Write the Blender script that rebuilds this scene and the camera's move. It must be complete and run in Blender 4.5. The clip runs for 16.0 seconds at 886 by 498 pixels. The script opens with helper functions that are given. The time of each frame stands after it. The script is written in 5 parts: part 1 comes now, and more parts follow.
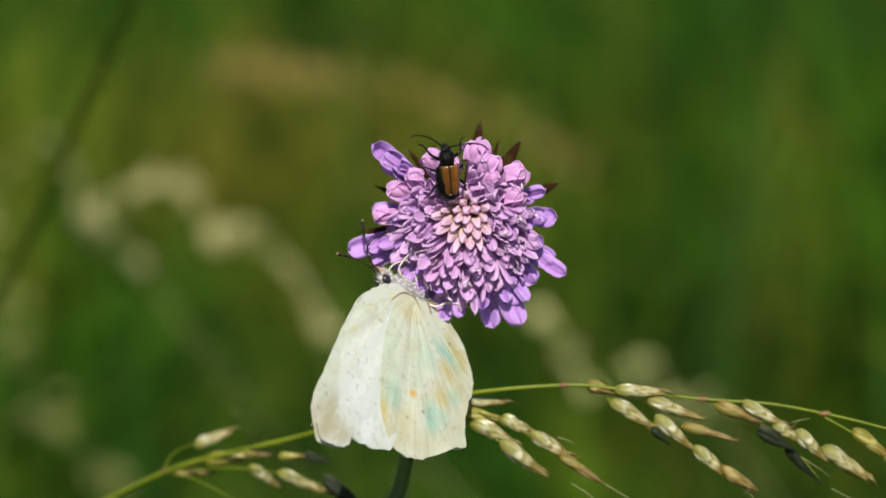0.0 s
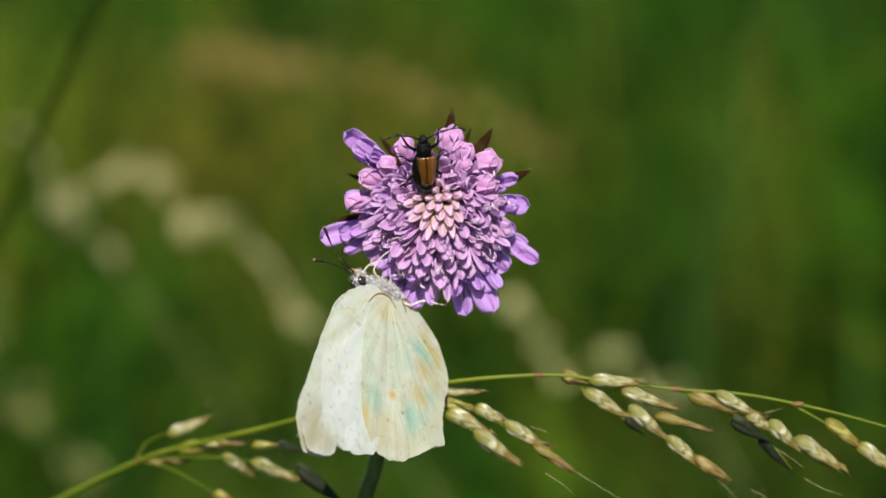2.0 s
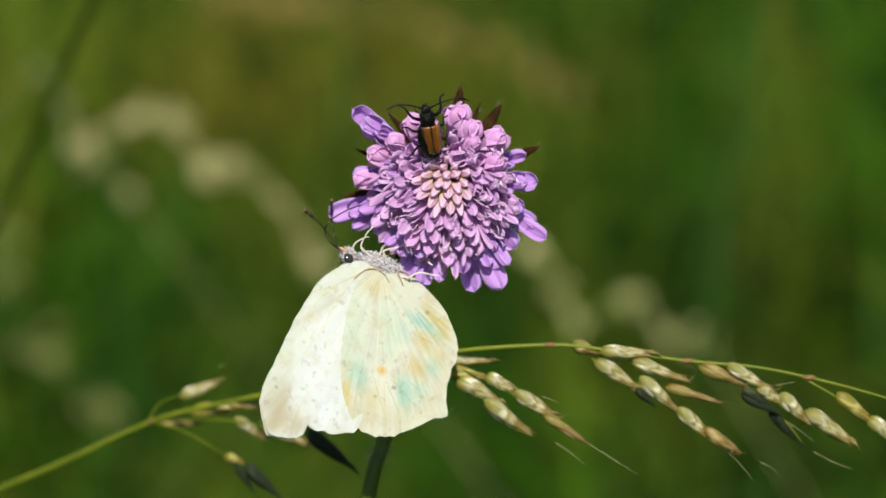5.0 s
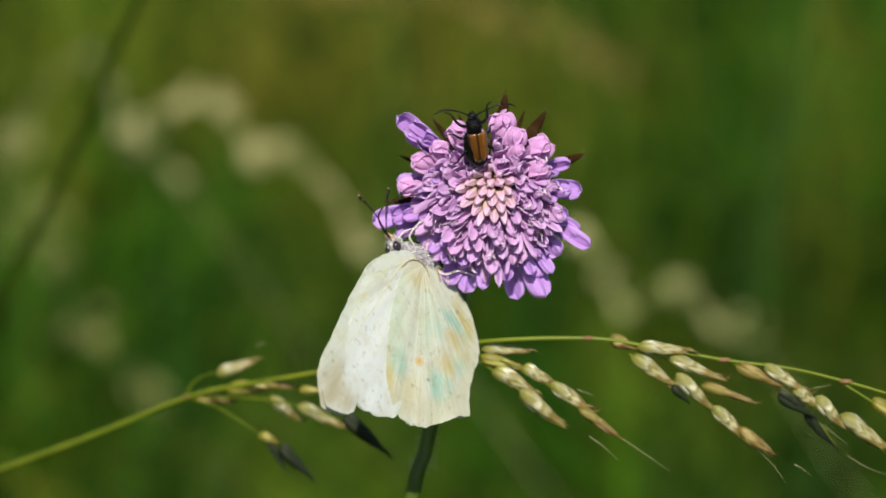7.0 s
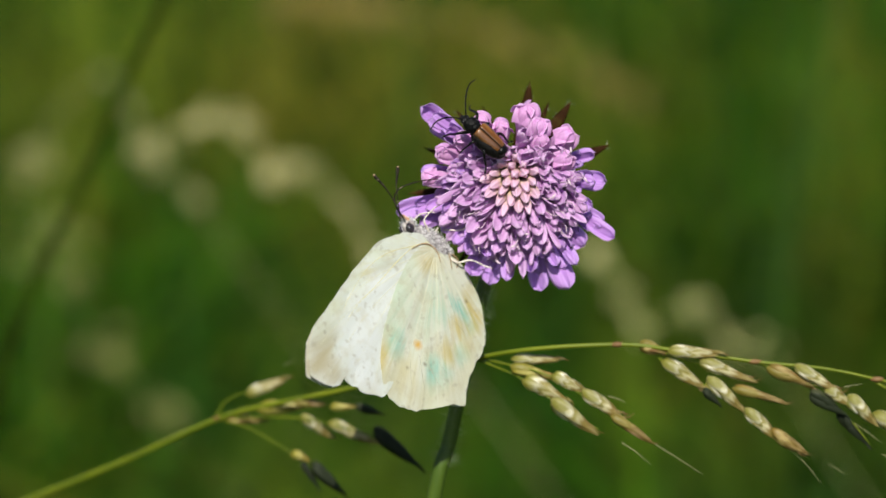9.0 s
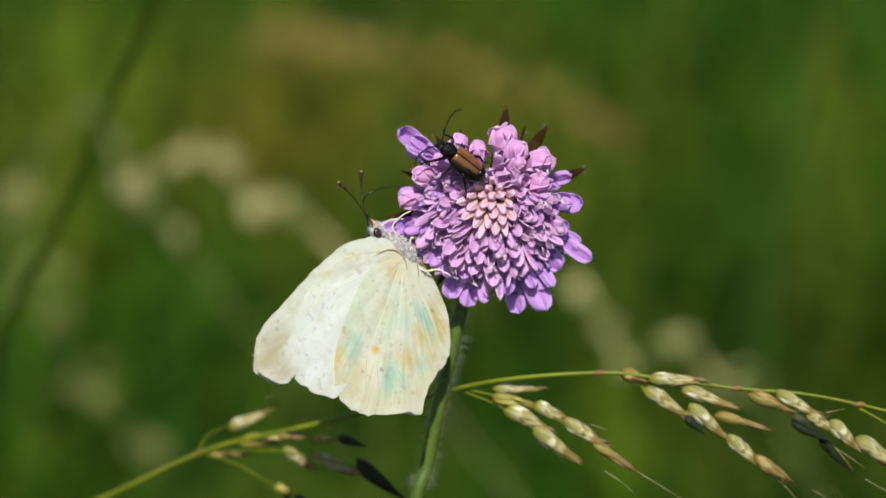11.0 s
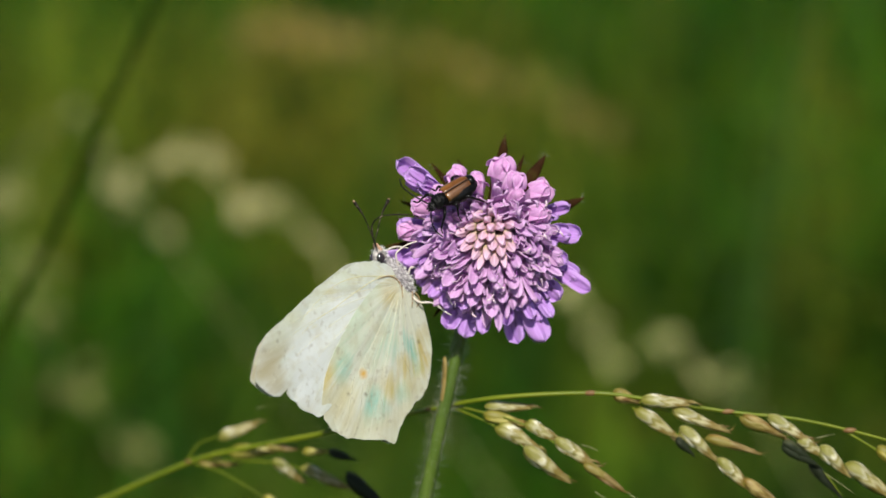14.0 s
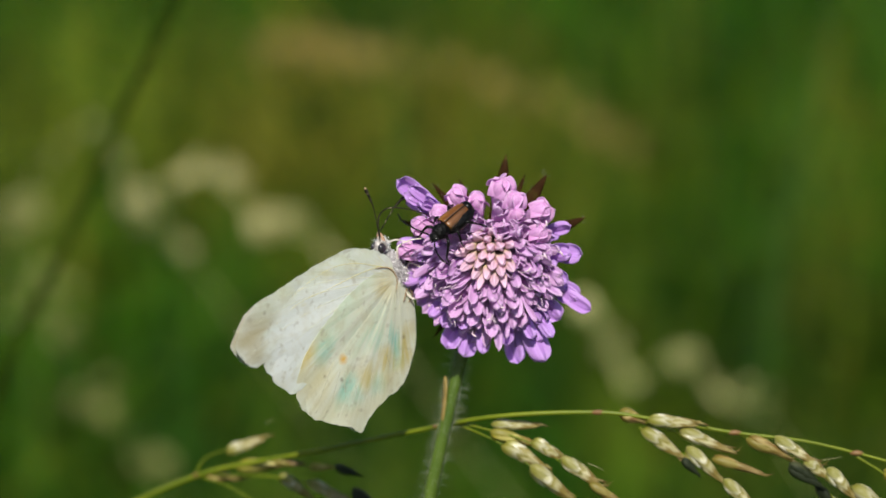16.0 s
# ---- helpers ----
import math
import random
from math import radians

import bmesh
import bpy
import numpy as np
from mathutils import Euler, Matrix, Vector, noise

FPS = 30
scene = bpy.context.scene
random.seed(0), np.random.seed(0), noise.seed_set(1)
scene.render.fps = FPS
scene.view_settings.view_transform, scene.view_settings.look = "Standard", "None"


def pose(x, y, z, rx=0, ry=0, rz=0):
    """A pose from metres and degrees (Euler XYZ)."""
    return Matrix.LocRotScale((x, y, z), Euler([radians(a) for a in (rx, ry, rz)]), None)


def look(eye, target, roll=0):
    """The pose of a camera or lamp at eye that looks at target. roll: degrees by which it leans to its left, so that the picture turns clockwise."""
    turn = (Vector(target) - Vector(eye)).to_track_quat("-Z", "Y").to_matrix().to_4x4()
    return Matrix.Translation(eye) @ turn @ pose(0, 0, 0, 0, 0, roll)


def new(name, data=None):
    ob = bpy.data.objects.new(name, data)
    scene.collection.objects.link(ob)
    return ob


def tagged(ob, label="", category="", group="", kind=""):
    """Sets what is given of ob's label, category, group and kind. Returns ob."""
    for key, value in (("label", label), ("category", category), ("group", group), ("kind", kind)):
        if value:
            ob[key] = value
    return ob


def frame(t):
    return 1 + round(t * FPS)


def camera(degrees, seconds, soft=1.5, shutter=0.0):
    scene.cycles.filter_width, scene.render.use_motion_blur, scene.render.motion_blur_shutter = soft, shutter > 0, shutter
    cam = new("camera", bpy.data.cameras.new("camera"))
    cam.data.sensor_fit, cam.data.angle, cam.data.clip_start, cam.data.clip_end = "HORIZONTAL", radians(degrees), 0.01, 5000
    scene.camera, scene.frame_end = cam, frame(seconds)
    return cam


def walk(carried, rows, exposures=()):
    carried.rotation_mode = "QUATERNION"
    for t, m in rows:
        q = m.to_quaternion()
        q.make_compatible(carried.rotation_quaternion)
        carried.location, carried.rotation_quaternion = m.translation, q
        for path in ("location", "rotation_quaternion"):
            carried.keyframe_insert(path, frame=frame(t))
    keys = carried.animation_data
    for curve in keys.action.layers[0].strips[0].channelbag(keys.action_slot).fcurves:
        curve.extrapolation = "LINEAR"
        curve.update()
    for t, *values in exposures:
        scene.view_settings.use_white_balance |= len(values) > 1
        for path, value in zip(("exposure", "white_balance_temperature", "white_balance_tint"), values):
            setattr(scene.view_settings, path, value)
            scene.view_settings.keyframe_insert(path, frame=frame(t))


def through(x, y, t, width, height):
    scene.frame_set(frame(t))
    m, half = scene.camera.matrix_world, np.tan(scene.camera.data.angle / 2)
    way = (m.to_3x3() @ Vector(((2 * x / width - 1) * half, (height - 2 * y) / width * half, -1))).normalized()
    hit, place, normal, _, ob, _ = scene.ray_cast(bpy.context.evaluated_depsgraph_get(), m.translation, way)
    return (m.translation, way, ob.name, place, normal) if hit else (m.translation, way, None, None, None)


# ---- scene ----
MM = 0.001
SUBJECT = 0.44464          # camera to flower, metres
EYE = Vector((0.0, 0.0, 0.62))
R0 = pose(0, 0, 0, 76, 0, 0)
FLOWER = EYE + R0 @ Vector((0, 0, -SUBJECT))
S = Matrix.Translation(FLOWER) @ R0   # x right, y up, z towards the lens, at the flower's heart

# ---- camera ----
cam = camera(20.0, 16.0, soft=1.6)
cam.data.dof.use_dof = True
cam.data.dof.focus_distance = SUBJECT - 0.003
cam.data.dof.aperture_fstop = 9.6
CAMERA_ROWS = [
    (0, -0.00149, -0.00158, 0.61367, 76.158, 0, 0.107),
    (0.5, -0.00149, -0.00193, 0.61226, 75.907, 0, 0.067),
    (1, -0.00149, -0.0019, 0.61237, 75.943, 0, 0.067),
    (1.5, -0.00149, -0.0019, 0.61237, 76.034, 0, -0.171),
    (2, -0.00149, -0.00168, 0.61326, 75.928, 0, -0.541),
    (2.5, -0.00149, -0.0012, 0.61519, 75.557, 0, -0.423),
    (3, -0.00149, -0.00078, 0.61689, 75.331, 0, -0.317),
    (3.2, -0.00149, -0.00107, 0.61571, 75.205, 0, -0.092),
    (5.3, 0.00134, 0.00058, 0.62231, 74.288, 0, 0.046),
    (5.5, 0.00095, 0.00066, 0.62263, 74.426, 0, 0.326),
    (6, 0.00018, 0.00087, 0.6235, 73.601, 0, 0.941),
    (6.5, 0.0011, 0.00118, 0.62475, 73.577, 0, 1.079),
    (7, 0.00209, 0.00185, 0.62741, 73.714, 0, 1.159),
    (7.5, 0.002, 0.00126, 0.62506, 74.178, 0, 1.371),
    (8, 0.00015, 0.00033, 0.62133, 74.403, 0, 1.136),
    (8.5, -0.00033, 0.00012, 0.62046, 74.996, 0, 1.032),
    (9, 0.00027, -6e-05, 0.61974, 74.51, 0, 1.482),
    (9.5, 0.00164, 0.00068, 0.62272, 75.52, 0, 1.482),
    (9.7, 0.00209, 0.00018, 0.62072, 74.974, 0, 1.3),
    (11.8, 0.00179, -0.00087, 0.61653, 75.648, 0, 1.152),
    (12, 0.00173, -0.00076, 0.61693, 75.658, 0, 1.29),
    (12.5, 0.00089, -0.00048, 0.61806, 75.944, 0, 1.485),
    (13, -0.00131, -0.00027, 0.61893, 75.61, 0, 1.206),
    (13.5, -0.00197, 0.00041, 0.62165, 75.289, 0, 0.762),
    (14, -0.00086, 0.00113, 0.62451, 75.103, 0, 0.764),
    (14.5, -0.00063, 0.00117, 0.62469, 74.745, 0, 0.542),
    (15, 0.00095, 0.00035, 0.62142, 75.36, 0, 0.672),
    (15.5, 0.0017, 0.00032, 0.62127, 75.572, 0, 0.904),
    (16, 0.00358, 0.00141, 0.62564, 75.404, 0, 1.356),
]
walk(cam, [(r[0], pose(*r[1:])) for r in CAMERA_ROWS])

# ---- light ----
SUN_DIR = Vector((0.0, -0.69, 0.72)).normalized()   # towards the sun
world = bpy.data.worlds.new("sky")
scene.world = world
world.use_nodes = True
wn = world.node_tree.nodes
sky = wn.new("ShaderNodeTexSky")
sky.sky_type = "NISHITA"
sky.sun_disc = False
sky.sun_elevation = math.asin(SUN_DIR.z)
sky.sun_rotation = math.atan2(SUN_DIR.x, SUN_DIR.y)
world.node_tree.links.new(sky.outputs[0], wn["Background"].inputs[0])
wn["Background"].inputs[1].default_value = 0.085
sun = new("sun", bpy.data.lights.new("sun", "SUN"))
sun.data.energy, sun.data.angle, sun.data.color = 5.0, radians(0.53), (1.0, 0.965, 0.85)
sun.matrix_world = look(SUN_DIR * 10, (0, 0, 0))
scene.view_settings.exposure = 0.1


# ---- materials ----
class Mat:
    """A small builder of node materials."""

    def __init__(self, name, rough=0.6, spec=0.3):
        self.m = bpy.data.materials.new(name)
        self.m.use_nodes = True
        self.t = self.m.node_tree
        self.b = self.t.nodes["Principled BSDF"]
        self.b.inputs["Roughness"].default_value = rough
        self.b.inputs["Specular IOR Level"].default_value = spec
        self.out = self.t.nodes["Material Output"]

    def n(self, kind, **kw):
        node = self.t.nodes.new(kind)
        for k, v in kw.items():
            node.inputs[k.replace("_", " ")].default_value = v
        return node

    def link(self, a, b):
        self.t.links.new(a, b)

    def coords(self):
        return self.n("ShaderNodeTexCoord").outputs["Object"]

    def noise(self, scale, detail=3.0, vec=None, stretch=None):
        vec = vec or self.coords()
        if stretch:
            mp = self.n("ShaderNodeMapping")
            mp.inputs["Scale"].default_value = stretch
            self.link(vec, mp.inputs["Vector"])
            vec = mp.outputs[0]
        node = self.n("ShaderNodeTexNoise", Scale=scale, Detail=detail)
        self.link(vec, node.inputs["Vector"])
        return node.outputs["Fac"]

    def ramp(self, fac, stops):
        node = self.n("ShaderNodeValToRGB")
        e = node.color_ramp.elements
        while len(e) < len(stops):
            e.new(0.5)
        for el, (p, c) in zip(e, stops):
            el.position, el.color = p, (*c, 1)
        self.link(fac, node.inputs[0])
        return node.outputs[0]

    def mix(self, fac, a, b, mode="MIX"):
        node = self.t.nodes.new("ShaderNodeMix")
        node.data_type, node.blend_type = "RGBA", mode
        for v, i in ((fac, 0), (a, 6), (b, 7)):
            if isinstance(v, (int, float)):
                node.inputs[i].default_value = v
            elif isinstance(v, tuple):
                node.inputs[i].default_value = (*v, 1)
            else:
                self.link(v, node.inputs[i])
        return node.outputs[2]

    def near(self, point, r0, r1, wobble=None, amount=0.0):
        """1 within r0 of a point in the thing's space, 0 past r1."""
        d = self.t.nodes.new("ShaderNodeVectorMath")
        d.operation = "DISTANCE"
        self.link(self.coords(), d.inputs[0])
        d.inputs[1].default_value = point
        v = d.outputs["Value"]
        if wobble:
            ad = self.t.nodes.new("ShaderNodeMath")
            ad.operation = "MULTIPLY_ADD"
            self.link(wobble, ad.inputs[0])
            ad.inputs[1].default_value = amount
            self.link(v, ad.inputs[2])
            v = ad.outputs[0]
        mr = self.n("ShaderNodeMapRange")
        mr.inputs["From Min"].default_value, mr.inputs["From Max"].default_value = r1, r0
        self.link(v, mr.inputs["Value"])
        return mr.outputs[0]

    def oval(self, centre, rx, ry, wobble, amount):
        """1 in the middle of an oval of the ground plane, 0 past its uneven rim."""
        d = self.t.nodes.new("ShaderNodeVectorMath")
        d.operation = "SUBTRACT"
        self.link(self.coords(), d.inputs[0])
        d.inputs[1].default_value = (*centre, 0)
        k = self.t.nodes.new("ShaderNodeVectorMath")
        k.operation = "MULTIPLY"
        self.link(d.outputs[0], k.inputs[0])
        k.inputs[1].default_value = (1 / rx, 1 / ry, 0)
        ln = self.t.nodes.new("ShaderNodeVectorMath")
        ln.operation = "LENGTH"
        self.link(k.outputs[0], ln.inputs[0])
        ad = self.n("ShaderNodeMath")
        ad.operation = "MULTIPLY_ADD"
        self.link(wobble, ad.inputs[0])
        ad.inputs[1].default_value = amount
        self.link(ln.outputs["Value"], ad.inputs[2])
        mr = self.n("ShaderNodeMapRange")
        mr.inputs["From Min"].default_value, mr.inputs["From Max"].default_value = 1.4 + amount / 2, 0.5 + amount / 2
        self.link(ad.outputs[0], mr.inputs["Value"])
        return mr.outputs[0]

    def polar(self, centre, ka, kr):
        """Bearing and distance about a point, for streaks that fan out from it."""
        d = self.t.nodes.new("ShaderNodeVectorMath")
        d.operation = "SUBTRACT"
        self.link(self.coords(), d.inputs[0])
        d.inputs[1].default_value = centre
        sp = self.n("ShaderNodeSeparateXYZ")
        self.link(d.outputs[0], sp.inputs[0])
        at = self.n("ShaderNodeMath")
        at.operation = "ARCTAN2"
        self.link(sp.outputs["X"], at.inputs[0])
        self.link(sp.outputs["Y"], at.inputs[1])
        ln = self.t.nodes.new("ShaderNodeVectorMath")
        ln.operation = "LENGTH"
        self.link(d.outputs[0], ln.inputs[0])
        cb = self.n("ShaderNodeCombineXYZ")
        self.link(self.scaled(at.outputs[0], ka), cb.inputs[0])
        self.link(self.scaled(ln.outputs["Value"], kr), cb.inputs[1])
        return cb.outputs[0]

    def scaled(self, fac, k):
        node = self.t.nodes.new("ShaderNodeMath")
        node.operation = "MULTIPLY"
        self.link(fac, node.inputs[0])
        node.inputs[1].default_value = k
        return node.outputs[0]

    def rand(self):
        return self.t.nodes.new("ShaderNodeObjectInfo").outputs["Random"]

    def island(self):
        return self.t.nodes.new("ShaderNodeNewGeometry").outputs["Random Per Island"]

    def colour(self, c):
        if isinstance(c, tuple):
            self.b.inputs["Base Color"].default_value = (*c, 1)
        else:
            self.link(c, self.b.inputs["Base Color"])
        self.c = c
        return self

    def bump(self, fac, strength=0.3, dist=0.0001):
        node = self.n("ShaderNodeBump", Strength=strength, Distance=dist)
        self.link(fac, node.inputs["Height"])
        self.link(node.outputs[0], self.b.inputs["Normal"])
        return self

    def thin(self, amount, tint=None):
        """Light passes through, as through a petal or a leaf."""
        tr = self.t.nodes.new("ShaderNodeBsdfTranslucent")
        c = tint or self.c
        if isinstance(c, tuple):
            tr.inputs[0].default_value = (*c, 1)
        else:
            self.link(c, tr.inputs[0])
        mx = self.t.nodes.new("ShaderNodeMixShader")
        mx.inputs[0].default_value = amount
        self.link(self.b.outputs[0], mx.inputs[1])
        self.link(tr.outputs[0], mx.inputs[2])
        self.link(mx.outputs[0], self.out.inputs["Surface"])
        return self


def petal_material(name, base, tip, rosy, pale, through=0.42):
    """Streaked petal skin, paler towards the rim of each lobe."""
    m = Mat(name, 0.5, 0.35)
    streak = m.noise(2300, 3, stretch=(1, 1, 0.10))
    c = m.ramp(streak, [(0.36, base), (0.60, tip)])
    c = m.mix(m.scaled(m.rand(), 0.6), c, rosy)
    at = m.t.nodes.new("ShaderNodeAttribute")
    at.attribute_name = "rim"
    c = m.mix(m.scaled(at.outputs["Fac"], 0.35), c, pale)
    c = m.mix(m.scaled(m.noise(350, 2), 0.2), c, tuple(v * 0.75 for v in rosy))
    return m.colour(c).bump(streak, 0.5, 0.00012).thin(through).m


M_PETAL = petal_material("violet_petal", (0.49, 0.23, 0.70), (0.67, 0.40, 0.90), (0.60, 0.28, 0.73), (0.80, 0.62, 0.95), 0.38)
M_PETAL_IN = petal_material("pink_petal", (0.56, 0.29, 0.63), (0.76, 0.49, 0.84), (0.73, 0.39, 0.71), (0.90, 0.74, 0.92), 0.38)
M_BULB = petal_material("rose_petal", (0.67, 0.33, 0.68), (0.83, 0.49, 0.84), (0.81, 0.41, 0.73), (0.88, 0.63, 0.90), 0.38)


def bud_material():
    m = Mat("bud", 0.45, 0.35)
    g = m.n("ShaderNodeSeparateXYZ")
    m.link(m.coords(), g.inputs[0])
    k = m.n("ShaderNodeMapRange")
    k.inputs["From Min"].default_value, k.inputs["From Max"].default_value = 0.004, 0.0094
    m.link(g.outputs["Z"], k.inputs["Value"])
    c = m.ramp(k.outputs[0], [(0.0, (0.16, 0.15, 0.03)), (0.26, (0.40, 0.34, 0.13)), (0.46, (0.58, 0.46, 0.26)), (0.62, (0.66, 0.42, 0.50)), (0.85, (0.72, 0.47, 0.64)), (1.0, (0.81, 0.60, 0.73))])
    c = m.mix(m.scaled(m.rand(), 0.45), c, (0.76, 0.46, 0.66))
    at = m.t.nodes.new("ShaderNodeAttribute")
    at.attribute_name = "rim"
    c = m.mix(m.scaled(at.outputs["Fac"], 0.6), c, (0.90, 0.70, 0.80))
    return m.colour(c).bump(m.noise(1200, 2), 0.3, 0.0001).thin(0.2).m


M_BUD = bud_material()


def plain(name, stops, scale, rough=0.6, bump=0.3, thin=0.0, stretch=None, dist=0.0001, spec=0.3, vary=None):
    m = Mat(name, rough, spec)
    f = m.noise(scale, 4, stretch=stretch)
    c = m.ramp(f, stops)
    if vary:
        c = m.mix(m.scaled(m.rand(), 0.7), c, vary)
    m.colour(c)
    if bump:
        m.bump(f, bump, dist)
    if thin:
        m.thin(thin)
    return m.m


M_STEM = plain("green_stem", [(0.3, (0.040, 0.078, 0.007)), (0.7, (0.085, 0.132, 0.016))], 400, 0.5, 0.3, stretch=(1, 1, 0.1))
M_HAIR = plain("pale_hair", [(0.3, (0.5, 0.52, 0.42)), (0.7, (0.65, 0.66, 0.55))], 900, 0.5, 0)
M_HAIR.node_tree.nodes["Principled BSDF"].inputs["Alpha"].default_value = 0.5
M_BRACT = plain("bract", [(0.35, (0.014, 0.005, 0.002)), (0.55, (0.032, 0.014, 0.004)), (0.72, (0.060, 0.062, 0.010))], 260, 0.75, 0.4, spec=0.05)
M_CORE = plain("receptacle", [(0.3, (0.17, 0.13, 0.05)), (0.7, (0.32, 0.27, 0.10))], 700, 0.7, 0.6, dist=0.0006)
M_ANTHER = plain("anther", [(0.3, (0.6, 0.42, 0.55)), (0.7, (0.8, 0.66, 0.72))], 900, 0.6)
M_GSTEM = plain("grass_stem", [(0.3, (0.085, 0.120, 0.004)), (0.7, (0.155, 0.185, 0.008))], 300, 0.45, 0.25, stretch=(0.1, 1, 1))
M_NODE = plain("stem_node", [(0.3, (0.13, 0.06, 0.02)), (0.7, (0.22, 0.13, 0.05))], 500, 0.5)
def glume(name, stops):
    m = Mat(name, 0.5, 0.35)
    g = m.n("ShaderNodeSeparateXYZ")
    m.link(m.coords(), g.inputs[0])
    wob = m.noise(420, 3, stretch=(0.22, 1.6, 1.6))
    ad = m.n("ShaderNodeMath")
    ad.operation = "MULTIPLY_ADD"
    m.link(wob, ad.inputs[0])
    ad.inputs[1].default_value = 0.009
    m.link(g.outputs["X"], ad.inputs[2])
    k = m.n("ShaderNodeMapRange")
    k.inputs["From Min"].default_value, k.inputs["From Max"].default_value = 0.0025, 0.015
    m.link(ad.outputs[0], k.inputs["Value"])
    c = m.ramp(k.outputs[0], stops)
    c = m.mix(m.ramp(m.island(), [(0.2, (0, 0, 0)), (0.9, (0.6, 0.6, 0.6))]), c, (0.16, 0.15, 0.02))
    c = m.mix(m.scaled(m.rand(), 0.2), c, (0.17, 0.13, 0.03))
    return m.colour(c).bump(wob, 0.9, 0.0004).thin(0.12).m


M_PALE = glume("pale_glume", [(0.0, (0.10, 0.11, 0.008)), (0.18, (0.22, 0.22, 0.03)), (0.30, (0.46, 0.44, 0.20)), (0.38, (0.82, 0.79, 0.64)), (0.45, (0.24, 0.20, 0.04)), (0.54, (0.54, 0.50, 0.31)), (0.62, (0.17, 0.10, 0.025)), (0.72, (0.30, 0.23, 0.10)), (0.82, (0.09, 0.035, 0.012))])
M_GOLD = glume("gold_glume", [(0.0, (0.13, 0.11, 0.008)), (0.3, (0.26, 0.23, 0.02)), (0.48, (0.46, 0.41, 0.13)), (0.58, (0.20, 0.15, 0.02)), (0.72, (0.30, 0.18, 0.05)), (0.9, (0.10, 0.04, 0.012))])
M_RUSSET = glume("russet_glume", [(0.0, (0.09, 0.055, 0.006)), (0.25, (0.20, 0.13, 0.022)), (0.40, (0.38, 0.29, 0.11)), (0.50, (0.14, 0.065, 0.018)), (0.62, (0.28, 0.18, 0.09)), (0.74, (0.11, 0.045, 0.014)), (0.9, (0.07, 0.03, 0.01))])
# near-black glumes; below the wing this colour holds the butterfly's shadow
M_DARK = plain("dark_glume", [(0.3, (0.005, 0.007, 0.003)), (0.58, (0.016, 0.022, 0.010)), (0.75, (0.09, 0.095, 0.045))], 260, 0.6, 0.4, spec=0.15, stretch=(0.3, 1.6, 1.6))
M_AWN = plain("awn", [(0.3, (0.22, 0.22, 0.10)), (0.7, (0.36, 0.34, 0.18))], 300, 0.5, 0)


